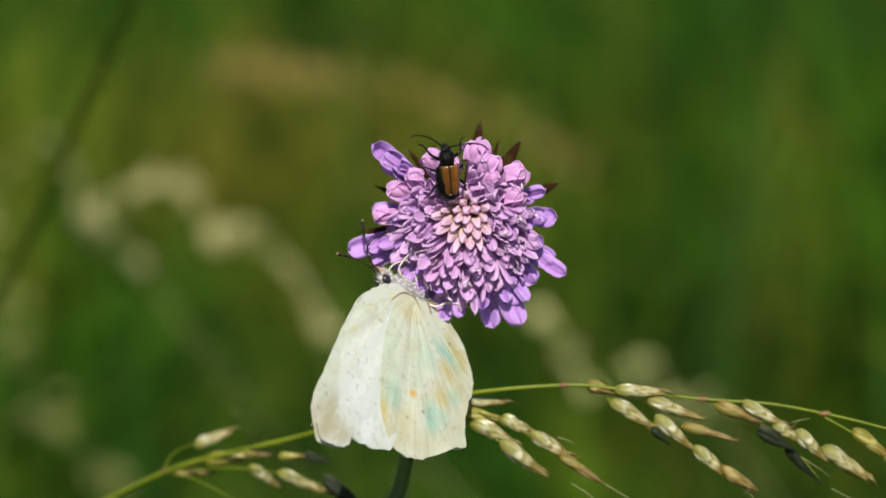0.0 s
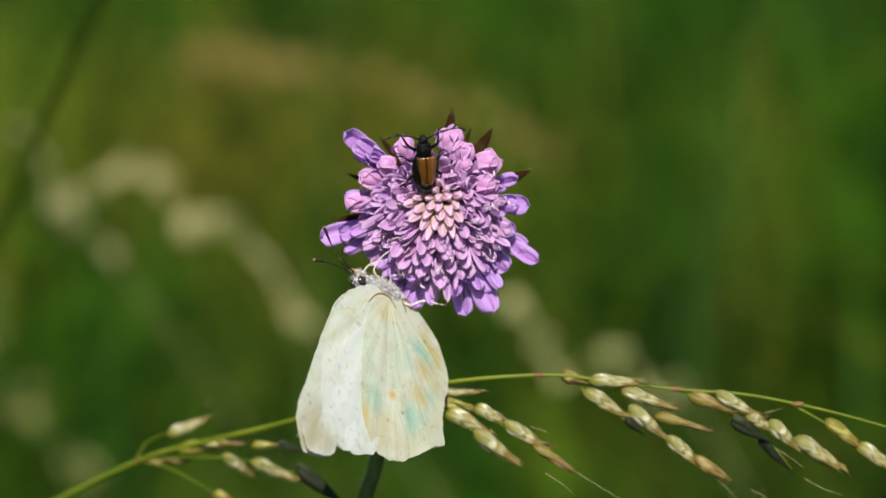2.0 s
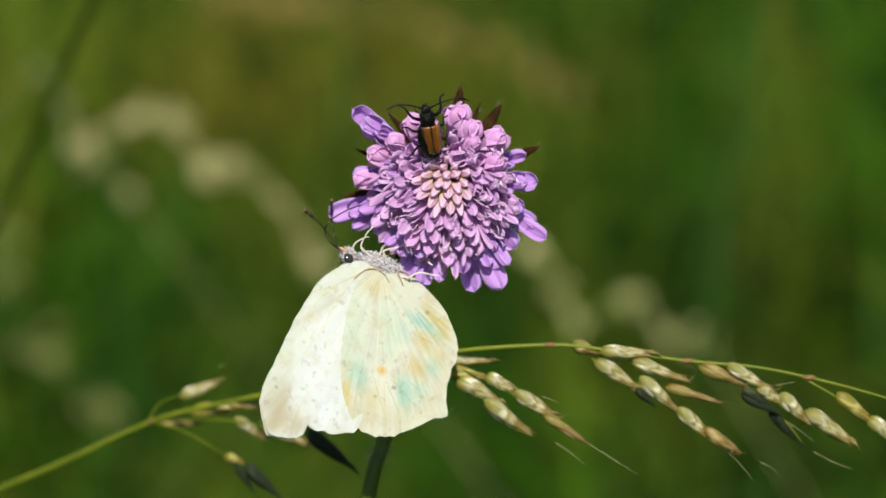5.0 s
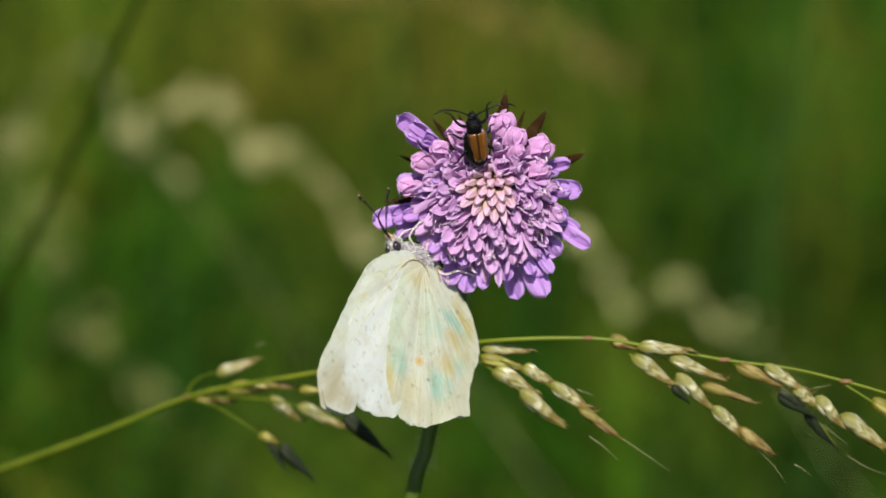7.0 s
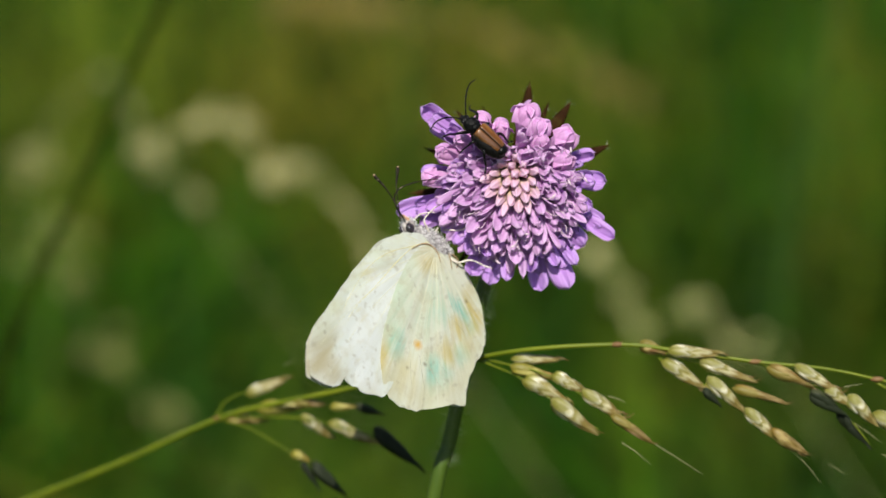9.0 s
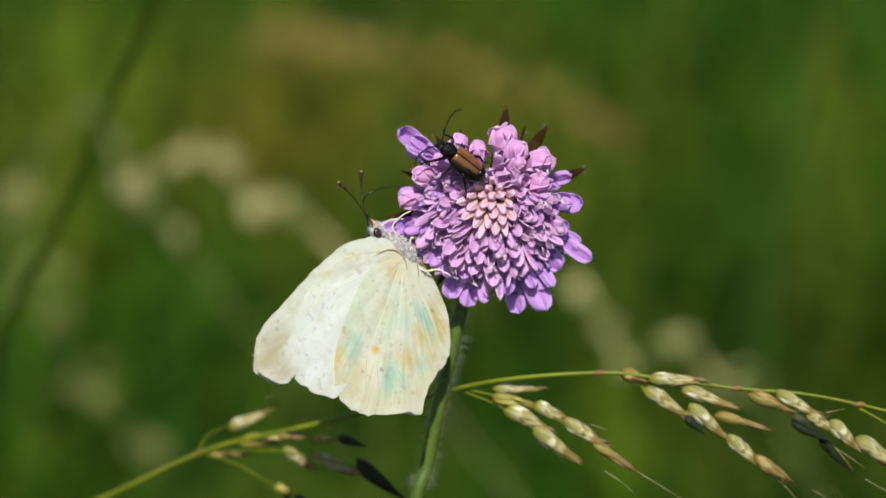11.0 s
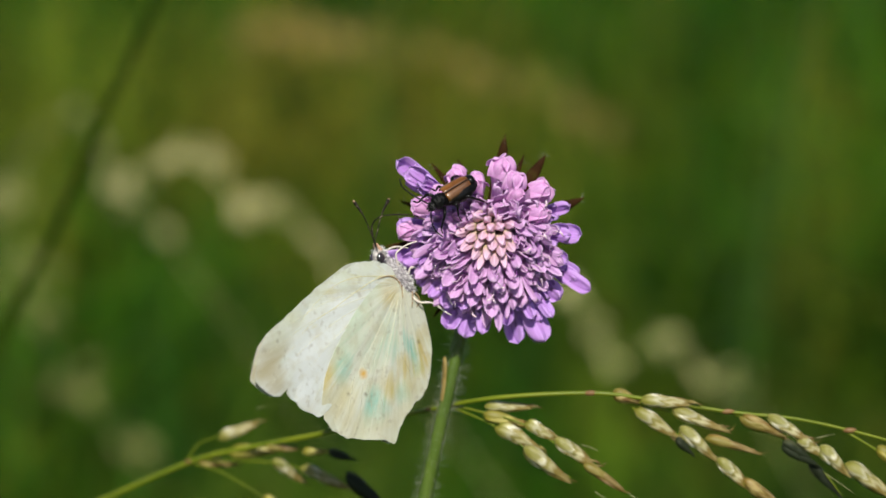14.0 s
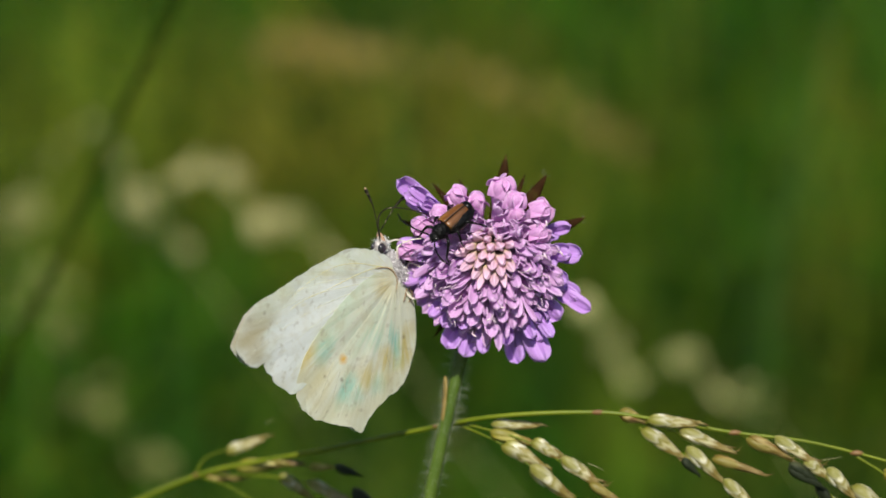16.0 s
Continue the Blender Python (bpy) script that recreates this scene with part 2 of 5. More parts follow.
def wing_material(name, hind):
    m = Mat(name, 0.6, 0.2)
    hinge = (0.0095, 0.0153, 0)
    big = m.noise(140, 4)
    fine = m.noise(1500, 3)
    fan = m.noise(1.0, 3, vec=m.polar(hinge, 30, 45))
    rib = m.noise(1.0, 1, vec=m.polar(hinge, 62, 12))
    if hind:
        c = m.ramp(big, [(0.3, (0.69, 0.71, 0.55)), (0.5, (0.73, 0.74, 0.63)), (0.7, (0.71, 0.70, 0.51))])
    else:
        c = m.ramp(big, [(0.3, (0.70, 0.74, 0.66)), (0.5, (0.74, 0.77, 0.75)), (0.7, (0.72, 0.74, 0.63))])
    c = m.mix(m.ramp(fan, [(0.42, (0, 0, 0)), (0.7, (0.45, 0.45, 0.45))]), c, (0.78, 0.78, 0.72))
    c = m.mix(m.ramp(rib, [(0.62, (0, 0, 0)), (0.75, (0.25, 0.25, 0.25))]), c, (0.48, 0.46, 0.31))
    w = m.noise(1.0, 4, vec=m.polar(hinge, 20, 110))

    def patch(point, r0, r1, col, k):
        nonlocal c
        f = m.near(tuple(v * MM for v in point), (r0 + 2.4) * MM, (r1 + 2.9) * MM, w, 0.0052)
        c = m.mix(m.scaled(f, k), c, col)
    if hind:
        for x, y, r, k in ((2.4, 15.3, 2.2, 0.35), (-0.6, 11.6, 2.4, 0.40), (-2.8, 7.9, 2.4, 0.50), (-5.1, 4.3, 2.0, 0.45), (6.1, 8.7, 2.0, 0.35), (5.2, 5.0, 2.2, 0.40), (1.9, 3.3, 1.8, 0.35)):
            patch((x, y, 0), r * 0.2, r * 1.7, (0.50, 0.68, 0.50), k)
        for x, y, r, k in ((10.7, 4.3, 1.0, 0.95), (9.6, 6.1, 0.8, 0.60), (11.6, 2.2, 1.0, 0.80), (-5.9, 0.6, 1.3, 0.55), (-4.5, 2.5, 1.2, 0.50), (1.3, -4.7, 1.8, 0.75), (0.9, -7.1, 1.6, 0.60), (7.9, -4.4, 1.5, 0.60), (3.6, -6.3, 1.3, 0.50), (13.0, -0.2, 1.0, 0.50), (6.7, 3.9, 1.6, 0.30)):
            patch((x, y, 0), r * 0.2, r * 1.7, (0.24, 0.58, 0.50), k)
        for x, y, r, k in ((13.9, 3.5, 1.2, 0.80), (14.0, 5.7, 1.2, 0.60), (14.9, 1.4, 1.2, 0.70), (9.5, 0.3, 1.3, 0.90), (8.8, 1.9, 0.9, 0.70), (5.5, -2.6, 1.5, 0.75), (5.1, -4.5, 1.2, 0.50), (13.8, -0.7, 1.2, 0.60), (-9.0, 1.1, 1.6, 0.65), (-10.1, -1.0, 1.6, 0.60), (10.6, -3.4, 1.6, 0.40), (-5.5, -3.0, 2.2, 0.35), (7.2, 13.1, 1.6, 0.60), (5.3, 14.4, 1.4, 0.50), (7.9, 15.5, 1.0, 0.50)):
            patch((x, y, 0), r * 0.2, r * 1.7, (0.63, 0.48, 0.11), k)
        for x, y, r, k in ((-7.9, -5.0, 2.6, 0.60), (-4.0, -8.6, 2.6, 0.60), (1.6, -9.7, 2.2, 0.50), (8.3, -7.1, 1.8, 0.45), (5.0, -9.2, 2.0, 0.50), (13.5, -3.9, 1.4, 0.50), (-9.7, -4.0, 1.6, 0.50)):
            patch((x, y, 0), r * 0.2, r * 1.7, (0.62, 0.57, 0.37), k)
        c = m.mix(m.scaled(m.near((-0.0008, 0.0002, 0.0009), 0.0006, 0.0017, fine, 0.0008), 0.9), c, (0.74, 0.42, 0.06))
    else:
        for x, y, r, k in ((-11.8, 4.6, 3.4, 0.80), (-15.2, 0.0, 3.0, 0.80), (-7.9, 9.8, 3.0, 0.70), (-13.2, -3.0, 2.2, 0.60), (-4.9, 13.0, 2.0, 0.50)):
            patch((x, y, 0), r * 0.2, r * 1.7, (0.80, 0.82, 0.83), k)
        for x, y, r, k in ((-22.3, 4.4, 2.6, 0.85), (-24.0, 2.4, 1.8, 0.70), (-20.6, 1.4, 1.8, 0.70), (-20.0, 6.5, 1.8, 0.50), (-19.7, -0.6, 1.4, 0.60), (-17.9, 8.0, 1.6, 0.35), (-13.9, -5.1, 1.6, 0.30)):
            patch((x, y, 0), r * 0.2, r * 1.7, (0.52, 0.46, 0.30), k)
        for x, y, r, k in ((-16.2, 12.1, 2.6, 0.50), (-10.0, 15.4, 2.4, 0.50), (-3.6, 18.5, 2.2, 0.55), (1.8, 18.9, 2.0, 0.50), (-20.4, 9.5, 2.0, 0.40)):
            patch((x, y, 0), r * 0.2, r * 1.7, (0.66, 0.70, 0.50), k)
        for x, y, r, k in ((-0.6, 16.8, 1.0, 0.50), (-6.5, 15.0, 0.9, 0.40), (4.9, 17.2, 1.0, 0.50), (-11.2, 10.0, 0.6, 0.60)):
            patch((x, y, 0), r * 0.2, r * 1.7, (0.66, 0.60, 0.26), k)
    for x, y in ((-17.4, 11.8), (-13.1, 13.9), (-10.5, 11.9), (-4.4, -3.0), (8.0, 4.8), (13.1, 4.5), (-0.6, -3.5), (-18.4, 11.6), (-19.5, 7.9), (1.2, 9.6)):
        c = m.mix(m.scaled(m.near((x * MM, y * MM, 0.0006), 0.0004, 0.0010, fine, 0.0009), 0.75), c, (0.16, 0.12, 0.08))
    speck = m.ramp(m.noise(700, 3), [(0.60, (0, 0, 0)), (0.70, (1, 1, 1))])
    dust = m.noise(420, 5)
    c = m.mix(m.ramp(dust, [(0.50, (0, 0, 0)), (0.68, (0.32, 0.32, 0.32))]), c, (0.54, 0.48, 0.32))
    c = m.mix(m.scaled(speck, 0.30), c, (0.34, 0.29, 0.20))
    c = m.mix(1.0, c, (0.875, 0.885, 0.87), "MULTIPLY")
    mixh = m.mix(0.2, m.mix(0.6, fine, dust), rib)
    return m.colour(c).bump(mixh, 0.8, 0.00024).thin(0.25).m


M_HIND = wing_material("hindwing", True)
M_FORE = wing_material("forewing", False)
M_VEIN = plain("vein", [(0.3, (0.58, 0.57, 0.40)), (0.7, (0.68, 0.68, 0.52))], 500, 0.6, 0)
M_BROWN = plain("brown_edge", [(0.3, (0.24, 0.15, 0.08)), (0.7, (0.42, 0.30, 0.16))], 900, 0.6, 0)
M_OCHRE = plain("ochre_vein", [(0.3, (0.56, 0.50, 0.22)), (0.7, (0.66, 0.62, 0.38))], 500, 0.6, 0)
M_DUSKY = plain("dusky_vein", [(0.3, (0.26, 0.25, 0.18)), (0.7, (0.44, 0.42, 0.30))], 700, 0.6, 0)
M_FUR = plain("pale_fur", [(0.3, (0.10, 0.09, 0.09)), (0.5, (0.30, 0.28, 0.29)), (0.7, (0.62, 0.59, 0.60))], 2200, 0.8, 0.8, dist=0.0003)
M_HEAD = plain("grey_fur", [(0.35, (0.20, 0.17, 0.16)), (0.55, (0.42, 0.38, 0.36)), (0.75, (0.66, 0.62, 0.60))], 1500, 0.8, 0.8, dist=0.0003)
M_LEG = plain("pale_leg", [(0.3, (0.56, 0.48, 0.42)), (0.7, (0.78, 0.72, 0.66))], 1500, 0.5)
M_EYE = plain("eye", [(0.4, (0.012, 0.010, 0.012)), (0.7, (0.05, 0.04, 0.05))], 3000, 0.15, 0.1, spec=0.6)
M_ANT = plain("antenna", [(0.4, (0.008, 0.006, 0.005)), (0.58, (0.03, 0.024, 0.016)), (0.72, (0.24, 0.20, 0.13))], 1700, 0.6, spec=0.1)
M_CREST = plain("white_hair", [(0.35, (0.62, 0.60, 0.61)), (0.6, (0.90, 0.88, 0.88))], 1800, 0.7, 0)
M_TIP = plain("antenna_tip", [(0.3, (0.16, 0.10, 0.05)), (0.7, (0.34, 0.24, 0.13))], 2500, 0.5)
M_PALP = plain("brown_palp", [(0.3, (0.30, 0.14, 0.08)), (0.7, (0.62, 0.42, 0.30))], 1500, 0.7)
M_SHELL = plain("black_shell", [(0.4, (0.002, 0.002, 0.002)), (0.7, (0.008, 0.007, 0.006))], 2500, 0.3, 0.35, spec=0.18)
M_ROUGH = plain("dull_black_shell", [(0.4, (0.002, 0.002, 0.002)), (0.7, (0.007, 0.0065, 0.006))], 2200, 0.4, 0.9, spec=0.16, dist=0.0004)


def wingcase(name, black):
    m = Mat(name, 0.36, 0.5)
    m.b.inputs["Coat Weight"].default_value, m.b.inputs["Coat Roughness"].default_value = 0.4, 0.13
    f = m.noise(420, 4, stretch=(0.25, 1, 1))
    c = m.ramp(f, [(0.28, (0.02, 0.007, 0.001)), (0.46, (0.13, 0.044, 0.005)), (0.60, (0.29, 0.115, 0.015)), (0.75, (0.46, 0.23, 0.05))])
    g = m.n("ShaderNodeSeparateXYZ")
    m.link(m.coords(), g.inputs[0])
    ab = m.n("ShaderNodeMath")
    ab.operation = "ABSOLUTE"
    m.link(g.outputs["Y"], ab.inputs[0])
    rim = m.ramp(m.scaled(ab.outputs[0], 620), [(0.0, (1, 1, 1)), (0.06, (0.6, 0.6, 0.6)), (0.22, (0, 0, 0)), (black - 0.3, (0.05, 0.05, 0.05)), (black, (0.6, 0.6, 0.6)), (black + 0.14, (1, 1, 1))])
    c = m.mix(rim, c, (0.012, 0.009, 0.007))
    return m.colour(c).bump(f, 0.5).m


M_ELYTRA = wingcase("orange_wingcase", 0.84)
M_ELYTRA_DARK = wingcase("black_edged_wingcase", 0.66)


# ---- mesh helpers ----
def finish(bm, name, mat, smooth=True):
    me = bpy.data.meshes.new(name)
    bm.normal_update()
    bm.to_mesh(me)
    bm.free()
    me.materials.append(mat)
    if smooth:
        me.polygons.foreach_set("use_smooth", [True] * len(me.polygons))
    return me


def child(name, me, parent, m=None, label=""):
    ob = new(name, me)
    ob.parent = parent
    if m is not None:
        ob.matrix_basis = m
    return tagged(ob, label)


def part(name, bm, mat, parent, label="", m=None):
    return child(name, finish(bm, name, mat), parent, m, label)


def thing(name, base, label, category, group="", kind=""):
    ob = new(name)
    ob.empty_display_size = 0.01
    ob.matrix_basis = base if isinstance(base, Matrix) else Matrix.Translation(base)
    return tagged(ob, label, category, group, kind)


def spline(pts, n):
    """Smooth curve through points (Catmull-Rom), n steps a span."""
    p = [Vector(v) for v in pts]
    p = [2 * p[0] - p[1]] + p + [2 * p[-1] - p[-2]]
    out = []
    for i in range(1, len(p) - 2):
        for k in range(n):
            t = k / n
            a, b, c, d = p[i - 1:i + 3]
            out.append(0.5 * (2 * b + (c - a) * t + (2 * a - 5 * b + 4 * c - d) * t * t + (3 * b - a - 3 * c + d) * t ** 3))
    out.append(p[-2])
    return out


def tube(bm, pts, radii, seg=8, flat=1.0):
    """A closed tube along points; radii: one number, or a function of 0..1."""
    pts = [Vector(p) for p in pts]
    n = len(pts)
    up = Vector((0.31, 0.17, 0.93)).normalized()
    rings = []
    for i, p in enumerate(pts):
        d = (pts[min(i + 1, n - 1)] - pts[max(i - 1, 0)]).normalized()
        side = d.cross(up)
        if side.length < 1e-4:
            side = d.cross(Vector((1, 0, 0)))
        side.normalize()
        up = side.cross(d).normalized()
        r = radii(i / (n - 1)) if callable(radii) else radii
        rings.append([bm.verts.new(p + (side * math.cos(a) + up * math.sin(a) * flat) * r) for a in (2 * math.pi * k / seg for k in range(seg))])
    for a, b in zip(rings, rings[1:]):
        for k in range(seg):
            bm.faces.new((a[k], a[(k + 1) % seg], b[(k + 1) % seg], b[k]))
    bm.faces.new(rings[0][::-1])
    bm.faces.new(rings[-1])
    return bm


def mm(pts):
    return [Vector(p) * MM for p in pts]


def lathe(bm, length, radius, seg=12, rings=10, wave=0.0, lobes=4, m=None):
    """A body of revolution along z in mm; radius: function of 0..1; wave: depth of the lobes' creases."""
    rows = []
    for i in range(rings + 1):
        u = i / rings
        r = max(radius(u), 0.02)
        row = []
        for k in range(seg):
            a = 2 * math.pi * k / seg
            rr = r * (1 - wave * u * (0.5 + 0.5 * math.cos(lobes * a)))
            v = Vector((rr * math.cos(a), rr * math.sin(a), u * length)) * MM
            row.append(bm.verts.new(m @ v if m else v))
        rows.append(row)
    for a, b in zip(rows, rows[1:]):
        for k in range(seg):
            bm.faces.new((a[k], a[(k + 1) % seg], b[(k + 1) % seg], b[k]))
    bm.faces.new(rows[0][::-1])
    bm.faces.new(rows[-1])
    return bm


def petal(bm, length, width, lean, bend, cup, m=None, seed=0, nu=9, nv=6, base=0.35, thick=0.1, notch=0.0, point=2.4, wave=1.0):
    """A petal in mm from the origin, up along z, leaning towards +y."""
    rnd = random.Random(seed)
    ph = rnd.uniform(0, 6.28)
    rim = bm.verts.layers.float.get("rim") or bm.verts.layers.float.new("rim")
    grid = []
    y = z = 0.0
    for i in range(nu + 1):
        u = i / nu
        ang = lean + bend * u
        if i:
            y += math.sin(ang) * length / nu
            z += math.cos(ang) * length / nu
        prof = base + (1 - base) * min(1, u / 0.6) ** 0.8
        if u > 0.6:
            prof *= math.sqrt(max(0.0, 1 - ((u - 0.6) / 0.4) ** point)) * 0.97 + 0.03
        row = []
        for j in range(nv + 1):
            v = j / nv * 2 - 1
            x = v * prof * width / 2
            lift = cup * v * v * width * (0.4 + 0.6 * u) + wave * (0.09 * width * u * math.sin(3.1 * v + ph) + 0.10 * math.sin(9 * v + ph * 2) * u * u + 0.05 * math.sin(17 * v + ph) * u ** 3)
            dy = -notch * length * (1 - abs(v)) ** 2 * (u > 0.95)
            p = Vector((x, y - math.cos(ang) * lift + dy * math.sin(ang), z + math.sin(ang) * lift + dy * math.cos(ang))) * MM
            row.append(bm.verts.new(m @ p if m else p))
            row[-1][rim] = max(abs(v) ** 3, u ** 7) * min(1, u * 1.6) + 0.15 * u
        grid.append(row)
    # a second skin a little below the first, closed along the rim
    under = []
    for i, row in enumerate(grid):
        low = []
        for j, v in enumerate(row):
            du = grid[min(i + 1, nu)][j].co - grid[max(i - 1, 0)][j].co
            dv = row[min(j + 1, nv)].co - row[max(j - 1, 0)].co
            nrm = du.cross(dv)
            nrm = nrm.normalized() if nrm.length > 1e-12 else Vector((0, 1, 0))
            low.append(bm.verts.new(v.co + nrm * thick * MM))
            low[-1][rim] = v[rim]
        under.append(low)
    for i in range(nu):
        for j in range(nv):
            bm.faces.new((grid[i][j], grid[i][j + 1], grid[i + 1][j + 1], grid[i + 1][j]))
            bm.faces.new((under[i][j], under[i + 1][j], under[i + 1][j + 1], under[i][j + 1]))
        bm.faces.new((grid[i][0], grid[i + 1][0], under[i + 1][0], under[i][0]))
        bm.faces.new((grid[i][nv], under[i][nv], under[i + 1][nv], grid[i + 1][nv]))
    for j in range(nv):
        bm.faces.new((grid[nu][j], grid[nu][j + 1], under[nu][j + 1], under[nu][j]))
    return bm


def frame_of(origin, z, y):
    """A turn whose z runs along z and whose y leans to y."""
    z = Vector(z).normalized()
    x = Vector(y).cross(z).normalized()
    y = z.cross(x)
    m = Matrix((x, y, z)).transposed().to_4x4()
    m.translation = Vector(origin)
    return m


# ---- ground and meadow ----
def ground():
    bm = bmesh.new()
    bmesh.ops.create_grid(bm, x_segments=60, y_segments=60, size=1.0)
    for v in bm.verts:
        d = Vector((v.co.x, v.co.y))
        k = d.length
        s = 2.5 + 600 * k ** 4
        v.co.x, v.co.y = v.co.x * s, v.co.y * s
        v.co.z = 0.03 * noise.noise(Vector((v.co.x * 0.9, v.co.y * 0.9, 0)))
    m = Mat("meadow_soil", 0.9, 0.1)
    big = m.noise(1.6, 4)
    c = m.ramp(big, [(0.3, (0.018, 0.060, 0.002)), (0.5, (0.036, 0.080, 0.003)), (0.7, (0.10, 0.10, 0.010))])
    c = m.mix(m.scaled(m.noise(30, 4), 0.6), c, (0.035, 0.055, 0.004))
    m.colour(c).bump(m.noise(60, 4), 0.6, 0.02)
    ob = new("ground", finish(bm, "ground", m.m))
    tagged(ob, "mossy green and straw-coloured meadow ground", "ground", kind="structure")


def blade(verts, faces, x, y, h, w, lean, head, z0=0.0, n=5):
    i0 = len(verts)
    sx, sy = math.cos(head), math.sin(head)
    for k in range(n + 1):
        u = k / n
        off = lean * h * u * u
        px, py, pz = x + sx * off, y + sy * off, z0 + h * (u - 0.25 * abs(lean) * u * u)
        ww = w * (1 - u ** 2.2) * 0.5 + 0.0002
        verts += [(px - sy * ww, py + sx * ww, pz), (px, py, pz + ww * 0.5), (px + sy * ww, py - sx * ww, pz)]
    for k in range(n):
        a = i0 + 3 * k
        faces += [(a, a + 1, a + 4, a + 3), (a + 1, a + 2, a + 5, a + 4)]


def meadow():
    m = Mat("meadow_blade", 0.6, 0.12)
    c = m.ramp(m.island(), [(0.0, (0.018, 0.084, 0.002)), (0.5, (0.031, 0.114, 0.002)), (0.8, (0.067, 0.138, 0.003)), (0.97, (0.18, 0.17, 0.016))])
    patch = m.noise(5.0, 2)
    # dark patches stand for shaded gaps in the sward, by colour alone
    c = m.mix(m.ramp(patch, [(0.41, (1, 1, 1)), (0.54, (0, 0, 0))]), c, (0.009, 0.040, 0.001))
    wob = m.noise(4.0, 2)
    for x, y, rx, ry, k in ((-0.407, 2.18, 0.081, 0.207, 0.8), (-0.367, 2.53, 0.128, 0.212, 0.85), (-0.475, 2.49, 0.092, 0.21, 0.6), (0.159, 2.47, 0.062, 0.205, 0.7), (-0.119, 1.53, 0.043, 0.113, 0.55), (0.032, 1.13, 0.054, 0.073, 0.6), (0.09, 1.66, 0.035, 0.209, 0.4), (-0.064, 1.41, 0.053, 0.09, 0.4), (-0.114, 1.17, 0.078, 0.089, 0.65), (-0.238, 1.21, 0.038, 0.079, 0.6), (-0.156, 1.17, 0.037, 0.064, 0.5), (-0.179, 1.15, 0.047, 0.076, 0.55), (-0.189, 1.06, 0.039, 0.059, 0.5), (-0.162, 1.17, 0.073, 0.115, 0.6), (-0.152, 1.18, 0.062, 0.09, 0.4)):
        c = m.mix(m.scaled(m.oval((x, y), rx, ry, wob, 0.5), k), c, (0.168, 0.208, 0.015))
    for x, y, rx, ry, k in ((-0.087, 2.43, 0.155, 0.177, 0.9), (0.026, 2.11, 0.082, 0.132, 0.55), (-0.233, 2.46, 0.096, 0.231, 0.75), (0.148, 1.61, 0.022, 0.255, 0.25), (0.252, 1.78, 0.037, 0.377, 0.3), (-0.205, 1.2, 0.069, 0.105, 0.9), (0.347, 2.55, 0.041, 0.16, 0.6), (-0.12, 2.05, 0.057, 0.107, 0.5)):
        c = m.mix(m.scaled(m.oval((x, y), rx, ry, wob, 0.5), k), c, (0.226, 0.196, 0.021))
    # dark ovals: darker growth and the shaded depth between blades, painted as blade colour
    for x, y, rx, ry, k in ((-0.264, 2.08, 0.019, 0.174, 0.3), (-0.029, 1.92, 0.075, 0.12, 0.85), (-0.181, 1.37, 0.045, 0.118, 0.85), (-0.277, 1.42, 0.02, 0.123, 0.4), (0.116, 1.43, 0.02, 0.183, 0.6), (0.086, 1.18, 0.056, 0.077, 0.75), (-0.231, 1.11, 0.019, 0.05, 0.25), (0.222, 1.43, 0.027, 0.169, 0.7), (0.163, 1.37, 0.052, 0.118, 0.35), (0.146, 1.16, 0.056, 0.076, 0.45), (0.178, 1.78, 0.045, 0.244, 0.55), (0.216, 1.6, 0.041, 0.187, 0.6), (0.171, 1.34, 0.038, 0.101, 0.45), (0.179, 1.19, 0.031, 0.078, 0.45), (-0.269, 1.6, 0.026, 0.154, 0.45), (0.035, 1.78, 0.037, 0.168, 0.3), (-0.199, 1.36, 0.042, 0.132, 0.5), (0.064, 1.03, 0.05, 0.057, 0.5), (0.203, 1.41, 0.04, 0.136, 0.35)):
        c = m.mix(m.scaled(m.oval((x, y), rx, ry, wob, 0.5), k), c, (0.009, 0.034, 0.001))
    for x, y, rx, ry, k in ((0.207, 1.78, 0.021, 0.376, 0.2), (0.168, 1.26, 0.039, 0.054, 0.15), (0.092, 2.47, 0.034, 0.128, 0.4), (-0.189, 1.98, 0.027, 0.104, 0.4)):
        c = m.mix(m.scaled(m.oval((x, y), rx, ry, wob, 0.5), k), c, (0.034, 0.108, 0.008))
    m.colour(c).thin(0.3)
    rnd = random.Random(5)
    verts, faces = [], []
    for count, near, far, wide, steps in ((23000, 0.12, 3.0, 1.0, 5), (22000, 3.0, 6.5, 1.9, 3)):
        for i in range(count):   # evenly all round the flower, low right beside it
            d, a = math.sqrt(near ** 2 + (far ** 2 - near ** 2) * rnd.random()), rnd.uniform(0, 2 * math.pi)
            h = rnd.uniform(0.10, 0.36) * min(1, 0.30 + 0.6 * d)
            blade(verts, faces, d * math.cos(a), 0.5 + d * math.sin(a), h, rnd.uniform(0.004, 0.010) * wide, rnd.uniform(-1.7, 1.7), rnd.uniform(0, 6.28), -0.02, steps)
    me = bpy.data.meshes.new("meadow_grass")
    me.from_pydata(verts, [], faces)
    me.materials.append(m.m)
    me.polygons.foreach_set("use_smooth", [True] * len(me.polygons))
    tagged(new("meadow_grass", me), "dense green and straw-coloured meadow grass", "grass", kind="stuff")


def far_ray(px, py, dist):
    """A place in the blurred distance: mm across and up in the flower's plane, pushed back to dist metres."""
    p = S @ (Vector((px, py, 0)) * MM)
    return EYE + (p - EYE) * (dist / SUBJECT)


